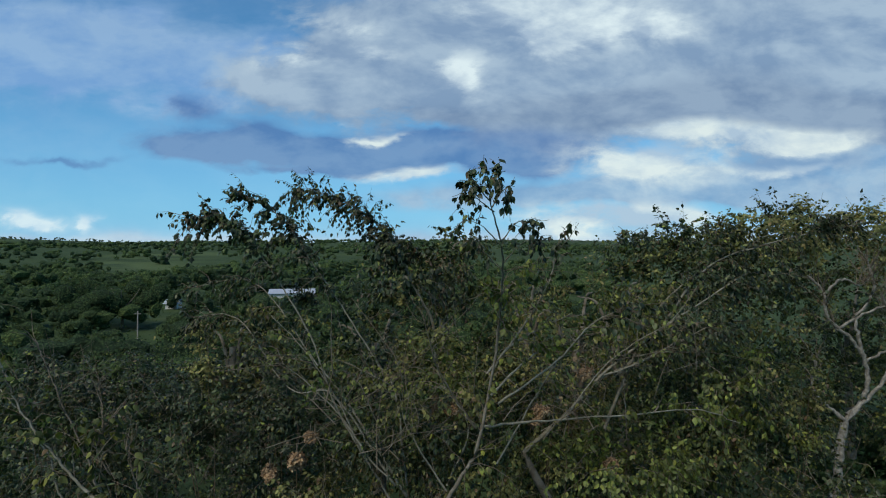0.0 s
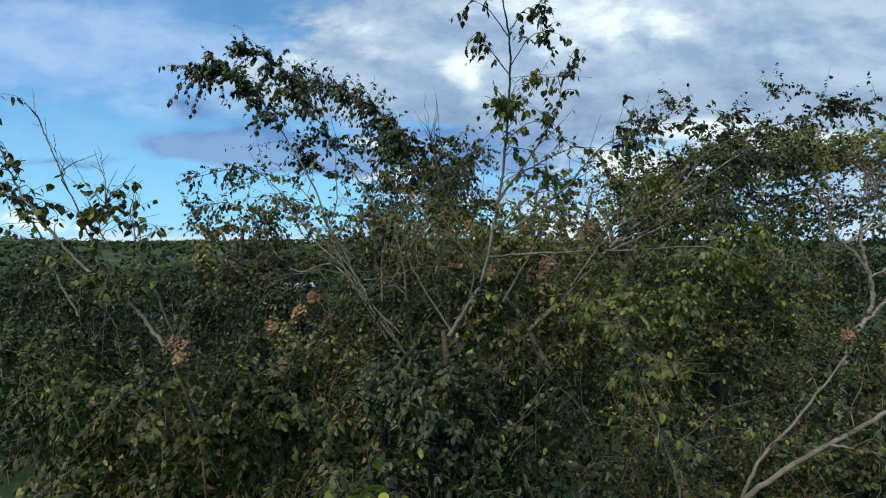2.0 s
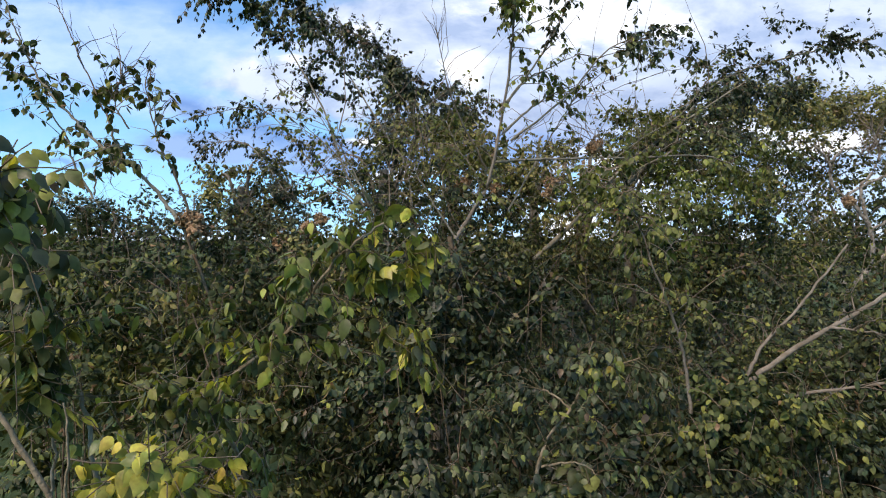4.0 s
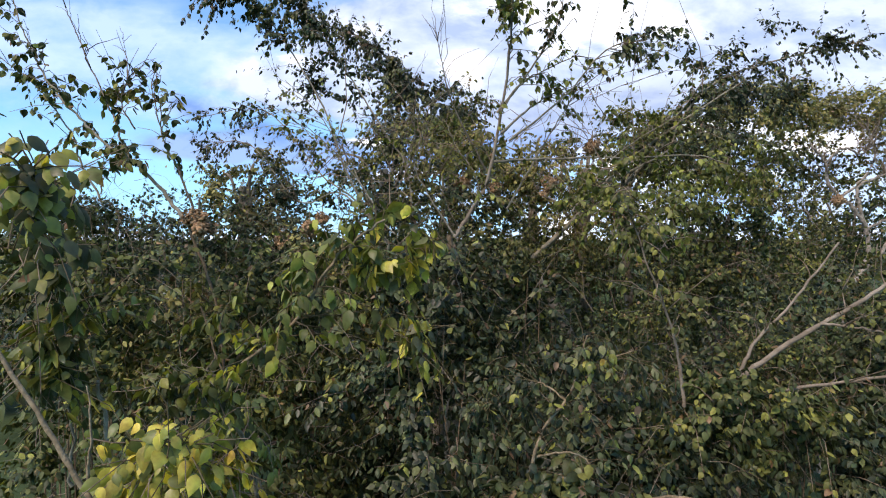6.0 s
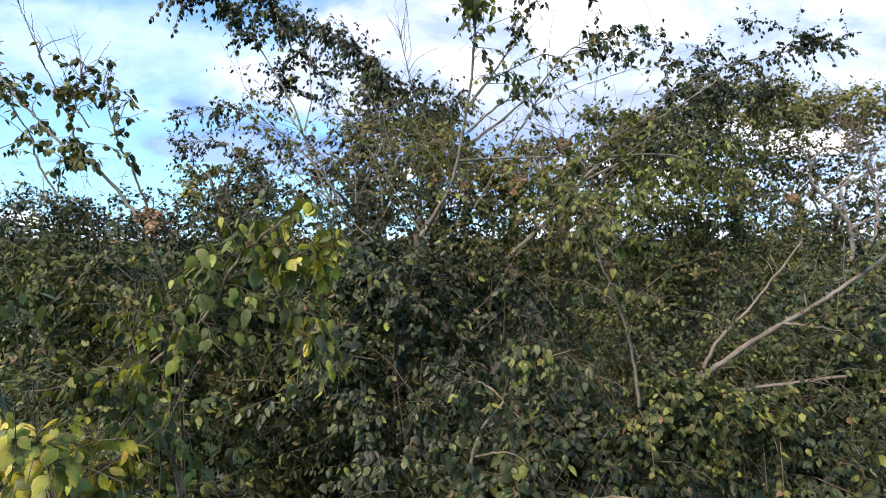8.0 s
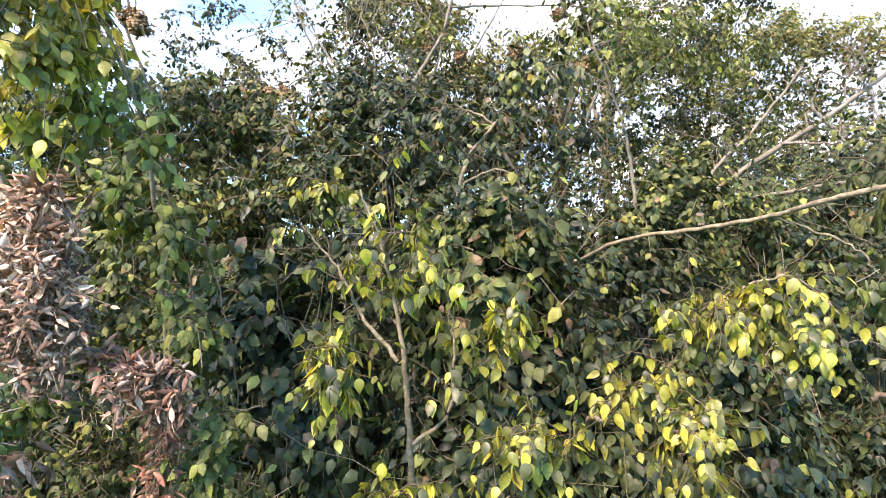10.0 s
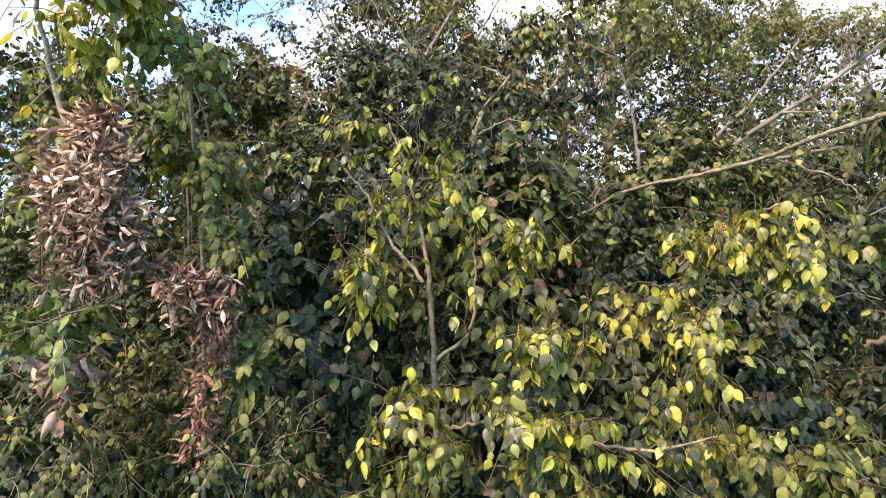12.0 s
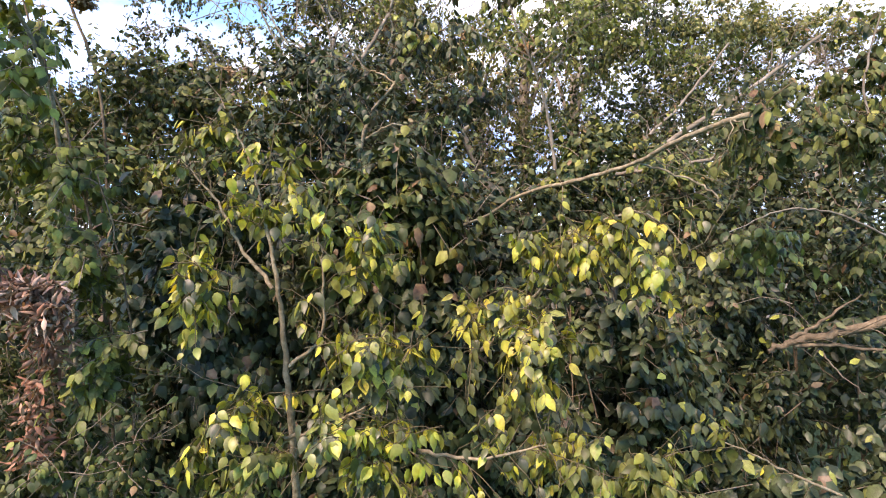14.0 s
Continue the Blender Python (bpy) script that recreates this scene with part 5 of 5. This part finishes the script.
def twig_shrub():
    t = Plant("shrub", "green shrub with pale crooked twigs and drooping leaves", "shrub", (0.5, 3.2, -0.6), 115)
    a = t.limb([(0.45, 3.2, -0.7), (0.42, 3.2, 1.4), (0.38, 3.10, 2.61), (0.57, 3.10, 2.99), (0.65, 3.10, 3.17), (0.69, 3.10, 3.36)], 0.016, 0.004, BARK_TAN, "stem", wobble=0.005)
    b = t.limb([(0.65, 3.10, 3.15), (0.74, 3.05, 3.22), (0.91, 3.00, 3.29)], 0.007, 0.003, BARK_TAN, "twig", wobble=0.004, on=a)
    c = t.limb([(0.57, 3.10, 2.99), (0.45, 3.15, 3.08), (0.36, 3.20, 3.03)], 0.007, 0.003, BARK_TAN, "twig", wobble=0.004, on=a)
    d = t.limb([(0.41, 3.10, 2.68), (0.57, 3.00, 2.74), (0.71, 2.95, 2.67)], 0.007, 0.003, BARK_TAN, "twig", wobble=0.004, on=a)
    for q, n in ((a, 22), (b, 12), (c, 12), (d, 12)):
        p = t.sprout(q, n, 0.25, 0.4, 0.8, 0.2, 0.3, 0.0025)
        t.leafy(p, 8, 0.056, 1.0, 0.2, "fine", 0)
    for e, r, n, tone in (((0.81, 3.30, 3.27), (0.28, 0.15, 0.08), 20, 0), ((0.75, 3.10, 3.29), (0.26, 0.12, 0.12), 7, 1), ((0.27, 3.30, 2.91), (0.28, 0.15, 0.14), 26, 0), ((0.98, 3.30, 2.91), (0.25, 0.15, 0.16), 26, 0), ((0.55, 3.20, 2.51), (0.35, 0.15, 0.12), 26, 0)):
        t.bush(e, r, n, 10, 0.050, 0.22, 1.0, "fine", tone, 0.3, 0.0022, 0.2)
    t.finish(BARK_STALK, [LEAF_SHADE, LEAF_MIX], 250, (0.6, 2.8, 3.2))


def right_shrub():
    t = Plant("shrub", "green leafy shrub with arching stems beside the fallen branch", "shrub", (3.7, 3.6, -0.6), 114)
    a = t.limb([(3.7, 3.6, -0.7), (3.7, 3.5, 1.2), (3.51, 3.30, 2.43), (3.37, 3.30, 3.01), (3.47, 3.30, 3.48)], 0.014, 0.005, BARK, "stem")
    b = t.limb([(3.52, 3.30, 2.13), (3.13, 3.20, 2.26), (2.78, 3.10, 2.28), (2.41, 3.00, 2.15)], 0.008, 0.003, BARK, "twig", on=a)
    p = t.sprout(a, 20, 0.3, 0.5, 0.8, 0.1, 0.35, 0.0025)
    t.leafy(p, 8, 0.062, 1.1, 0.2, "fine", 0)
    for c, r, n, tone in (((3.10, 3.20, 2.80), (0.35, 0.18, 0.26), 90, 0), ((3.48, 3.40, 3.14), (0.3, 0.2, 0.3), 84, 0), ((2.56, 3.00, 2.17), (0.26, 0.15, 0.09), 30, 1), ((3.70, 3.60, 2.13), (0.3, 0.2, 0.25), 36, 0), ((2.42, 2.50, 2.65), (0.26, 0.10, 0.13), 44, 0)):
        t.bush(c, r, n, 9, 0.062, 0.22, 1.1, "fine", tone, 0.3, 0.0022, 0.2)
    t.finish(BARK_STALK, [LEAF_DARK, LEAF_GREEN], 200, (2.6, 3.0, 2.4))


def fallen_limb():
    path = [(0.66, 3.72, 2.10), (0.79, 3.62, 2.15), (1.10, 3.50, 2.26), (1.31, 3.26, 2.38), (1.63, 2.88, 2.44), (1.79, 2.64, 2.48), (1.85, 2.42, 2.52), (1.95, 2.22, 2.56), (2.04, 2.08, 2.58)]
    t = Plant("fallen_branch", "long tan branch lying slantwise across the shrubs", "branch", path[0], 112)
    t.limb(path, 0.009, 0.012, BARK_TAN, "limb", 8, 0.002)
    t.limb([(1.79, 2.64, 2.48), (1.92, 2.55, 2.41), (2.05, 2.46, 2.33), (2.10, 2.44, 2.24)], 0.006, 0.004, BARK_TAN, "twig", 6, 0.006, on=t.lines[0])
    t.sprout(t.lines[0], 10, 0.22, 0.1, 0.8, -0.2, 0.0, 0.004, True)
    t.finish(BARK_TAN, [LEAF_DARK])


def leaf_ball(at, size, seed):
    """A ball of curled dry leaves caught on a twig."""
    t = Plant("dry_leaf_ball", "round ball of dry rust-brown leaves on a twig", "dry leaves", at, seed, "dry leaf balls")
    t.limb([np.array(at) + (0, 0, size * 1.6), np.array(at), np.array(at) - (0, 0, size * 0.8)], 0.006, 0.004, BARK_TWIG, "twig", 5, 0.003)
    t.bush(at, (size * 0.74, size * 0.74, size * 0.78), 190, 9, size * 0.24, size * 0.16, 0.2, "mid", 0, 0.2, 0.002, 0.1)
    t.finish(BARK_TWIG, [LEAF_BALL])


def broken_branch():
    t = Plant("broken_branch", "broken brown branch with splayed ends among shrubs", "branch", (2.79, 3.70, 1.29), 113)
    t.limb([(2.99, 3.65, 1.38), (3.15, 3.60, 1.46), (3.41, 3.50, 1.54), (3.83, 3.40, 1.68)], 0.016, 0.034, BARK_BROWN, "limb", 8, 0.006)
    t.limb([(3.11, 3.60, 1.47), (3.30, 3.60, 1.58), (3.57, 3.60, 1.76)], 0.016, 0.006, BARK_BROWN, "splinter", 6, 0.005, on=t.lines[0])
    t.limb([(3.13, 3.60, 1.43), (3.37, 3.55, 1.44), (3.77, 3.50, 1.39)], 0.016, 0.010, BARK_BROWN, "splinter", 6, 0.005, on=t.lines[0])
    t.limb([(3.30, 3.60, 1.41), (3.37, 3.55, 1.28), (3.52, 3.50, 1.13)], 0.007, 0.003, BARK_TWIG, "twig", 5, 0.005, on=t.lines[0])
    t.sprout(t.lines[0], 14, 0.3, 0.2, 0.9, 0.2, 0.0, 0.005, True)
    t.finish(BARK_TWIG, [LEAF_DARK])


broken_branch()
white_tree()
dark_crown("tree", "round-headed dark tree with small dense leaves", (0.01, 10.80, 6.19), 1.9, 1.5, 120, LEAF_DARK, 300, 17, 0.075)
dark_crown("tree", "dense dark tree behind the shrubs", (-3.45, 9.50, 4.89), 1.6, 1.5, 121, LEAF_BACK, 210, 16, 0.075)
dark_crown("tree", "broad tree with dark brownish leaves behind the shrubs", (2.20, 9.50, 5.17), 2.6, 2.0, 122, LEAF_BACK, 65, 16, 0.075)
dark_crown("tree", "leafy tree on the edge of the thicket", (-1.03, 8.80, 5.07), 2.4, 1.6, 124, LEAF_BACK, 140, 16, 0.075)
# the two slope crowns take the leaf green with shade painted in
dark_crown("tree", "dark tree on the slope beside the thicket", (-10.40, 16.00, 1.82), 6.5, 3.4, 125, LEAF_SHADE, 1100, 20, 0.085)
dark_crown("tree", "dark leafy tree on the slope", (-5.34, 15.00, 2.40), 5.0, 3.2, 126, LEAF_SHADE, 900, 20, 0.085)
dark_crown("tree", "leafy tree low behind the pale limbs", (4.43, 9.50, 3.91), 2.4, 2.0, 127, LEAF_DARK, 420, 16, 0.075)
dark_crown("tree", "pale green tree crown behind the spreading limbs", (3.25, 10.50, 5.28), 3.0, 2.0, 128, LEAF_BACK, 80, 16, 0.075)
dark_crown("tree", "dark green tree behind the pale-barked tree", (10.86, 15.50, 4.85), 4.5, 2.8, 130, LEAF_DARK, 420, 14, 0.10)
dark_crown("tree", "dull olive tree far behind the spreading limbs", (6.69, 15.00, 4.61), 4.2, 2.6, 131, LEAF_BACK, 150, 14, 0.10)
dark_crown("tree", "dull green tree with a thin crown behind the shrubs", (1.49, 10.20, 5.39), 1.7, 1.7, 129, LEAF_BACK, 80, 16, 0.075)
right_tree()
bent_tree()
arching_tree()
main_tree()
left_sapling()
limb_tree()
MASSES = [
    [((-6.5, 9.4, 2.9), (1.5, 0.8, 1.7), 330, 0)], [((-4.4, 9.2, 3.0), (1.4, 0.8, 1.7), 330, 0)], [((-2.4, 9.2, 3.0), (1.3, 0.8, 1.9), 330, 0)],
    [((-0.6, 9.0, 3.3), (1.2, 0.8, 2.0), 330, 0)], [((1.2, 9.2, 3.1), (1.3, 0.8, 1.8), 330, 0)], [((3.0, 9.2, 3.1), (1.3, 0.8, 1.7), 280, 0)],
    [((4.6, 9.4, 3.0), (1.2, 0.8, 1.6), 280, 0)], [((3.6, 13.8, 2.6), (1.8, 0.8, 1.8), 330, 0)], [((6.2, 14.0, 2.8), (1.8, 0.8, 1.8), 330, 0)], [((8.9, 14.2, 2.9), (1.8, 0.8, 1.8), 330, 0)], [((11.6, 14.2, 3.0), (1.8, 0.8, 1.9), 330, 0)],
    [((-2.2, 8.4, 3.6), (1.0, 0.5, 0.8), 170, 0)], [((-0.4, 8.4, 4.0), (1.0, 0.5, 0.9), 200, 0)], [((1.4, 8.6, 3.7), (1.1, 0.5, 0.8), 150, 0)], [((3.2, 8.6, 3.6), (1.1, 0.5, 0.8), 130, 0)],
    [((-3.2, 6.4, 2.4), (1.2, 0.8, 1.2), 330, 0), ((-3.4, 6.0, 1.2), (1.2, 0.8, 1.0), 120, 0)],
    [((-1.0, 6.3, 2.6), (1.2, 0.8, 1.0), 330, 0), ((-1.0, 6.0, 1.2), (1.2, 0.8, 1.0), 120, 0)],
    [((1.0, 6.4, 2.1), (1.2, 0.8, 1.0), 330, 0), ((1.0, 6.0, 1.0), (1.2, 0.8, 1.0), 120, 0)],
    [((3.2, 6.4, 2.2), (1.3, 0.8, 1.0), 330, 0), ((3.2, 6.0, 1.0), (1.2, 0.8, 1.0), 120, 0)],
    [((5.0, 7.4, 2.6), (1.4, 0.8, 1.2), 300, 0)],
    [((-5.2, 8.0, 2.8), (1.5, 0.8, 1.3), 300, 0)],
    [((-1.9, 4.3, 2.3), (0.9, 0.6, 1.0), 300, 1), ((-2.0, 4.2, 0.8), (0.9, 0.6, 0.9), 180, 0)],
    [((-0.2, 4.5, 2.4), (0.9, 0.6, 0.9), 300, 0), ((-0.2, 4.3, 0.8), (0.9, 0.6, 0.9), 180, 0)],
    [((1.2, 4.4, 2.0), (0.9, 0.6, 0.8), 280, 0), ((1.2, 4.2, 0.7), (0.9, 0.6, 0.8), 180, 0)],
    [((2.8, 4.6, 1.9), (0.9, 0.6, 0.8), 280, 0), ((2.8, 4.3, 0.6), (0.9, 0.6, 0.8), 180, 0)],
    [((0.55, 3.1, 2.15), (0.5, 0.3, 0.42), 170, 1), ((0.6, 3.2, 1.2), (0.7, 0.35, 0.8), 170, 0)],
    [((-0.5, 3.2, 1.7), (0.6, 0.35, 0.8), 190, 0)],
    [((1.7, 3.3, 1.3), (0.7, 0.35, 0.7), 190, 0)],
    [((2.3, 3.7, 0.8), (0.6, 0.35, 0.7), 170, 0)],
    [((3.7, 4.6, 1.3), (0.9, 0.4, 0.9), 240, 0)],
    [((3.0, 3.1, 0.3), (0.9, 0.35, 0.7), 230, 0)],
    [((-0.9, 3.0, 0.4), (0.7, 0.3, 0.7), 170, 0)],
    [((0.5, 2.95, 0.3), (0.7, 0.3, 0.6), 170, 0)],
    [((5.3, 6.4, 3.0), (1.0, 0.6, 1.0), 200, 0)], [((4.6, 5.4, 2.7), (0.8, 0.5, 0.8), 200, 0)],
    [((-4.9, 8.8, 4.3), (0.9, 0.5, 0.5), 80, 0)], [((-6.4, 9.2, 4.3), (1.0, 0.5, 0.5), 80, 0)], [((-2.6, 8.8, 4.5), (0.8, 0.5, 0.5), 80, 0)],
    [((-0.8, 9.0, 4.8), (0.9, 0.5, 0.6), 70, 0)], [((0.8, 9.2, 4.7), (0.8, 0.5, 0.6), 34, 0)], [((2.6, 9.2, 4.7), (1.0, 0.5, 0.6), 40, 0)],
    [((3.9, 3.9, 1.2), (0.8, 0.35, 0.7), 170, 0)],
    [((4.4, 5.2, 1.8), (1.0, 0.5, 1.2), 260, 0)],
    [((-4.6, 7.6, 3.9), (0.6, 0.4, 0.7), 80, 0)], [((-3.4, 8.2, 4.1), (0.5, 0.4, 0.6), 70, 0)], [((-5.8, 8.4, 4.2), (0.6, 0.4, 0.7), 80, 0)],
    [((4.3, 8.6, 4.0), (0.7, 0.4, 0.7), 80, 0)], [((5.7, 9.2, 4.1), (0.7, 0.4, 0.8), 80, 0)],
    [((3.3, 2.9, 0.3), (0.7, 0.3, 0.6), 150, 0)],
    [((2.7, 2.7, 0.2), (0.6, 0.3, 0.6), 130, 0)],
    [((-1.9, 3.0, 0.9), (0.6, 0.3, 0.9), 190, 0)],
    [((-3.2, 4.9, 1.8), (1.0, 0.5, 1.3), 260, 0)],
    [((-1.35, 5.2, 3.35), (0.75, 0.4, 0.62), 150, 0), ((-1.3, 5.3, 2.3), (0.8, 0.4, 0.7), 150, 0)], [((-0.25, 5.1, 3.4), (0.7, 0.35, 0.6), 150, 0)], [((0.75, 5.5, 3.25), (0.6, 0.35, 0.5), 110, 0)],
    [((1.5, 8.0, 4.6), (0.9, 0.4, 0.8), 130, 0)], [((0.75, 8.1, 4.4), (0.7, 0.4, 0.8), 110, 0)],
    [((-2.4, 5.1, 3.2), (0.8, 0.4, 0.62), 140, 0)], [((-3.7, 5.4, 3.2), (0.9, 0.4, 0.7), 140, 0)],
]
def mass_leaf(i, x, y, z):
    """The leaf tone of a shrub, with light painted in by place: shaded green low and near, lightened olive high and
    far.
    """
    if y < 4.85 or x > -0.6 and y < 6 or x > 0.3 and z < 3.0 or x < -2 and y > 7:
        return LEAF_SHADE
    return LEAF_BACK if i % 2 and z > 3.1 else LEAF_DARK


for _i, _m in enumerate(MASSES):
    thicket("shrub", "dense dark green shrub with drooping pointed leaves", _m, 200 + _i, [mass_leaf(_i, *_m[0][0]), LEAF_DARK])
right_shrub()
twig_shrub()
fallen_limb()
near_left_sprays()
left_vine()
dead_leaf_tree()
yellow_shrub()
for _i, (_p, _s) in enumerate([((-2.02, 4.38, 4.04), 0.10), ((1.14, 6.70, 4.58), 0.10), ((0.51, 6.70, 4.55), 0.08), ((0.12, 6.70, 4.62), 0.09), ((1.65, 6.70, 5.06), 0.09), ((1.75, 6.00, 4.24), 0.08), ((2.79, 4.12, 4.20), 0.035), ((-1.67, 6.60, 4.08), 0.10), ((-1.98, 6.60, 3.95), 0.08), ((-1.60, 7.00, 4.23), 0.08)]):
    leaf_ball(_p, _s * 1.25, 300 + _i)
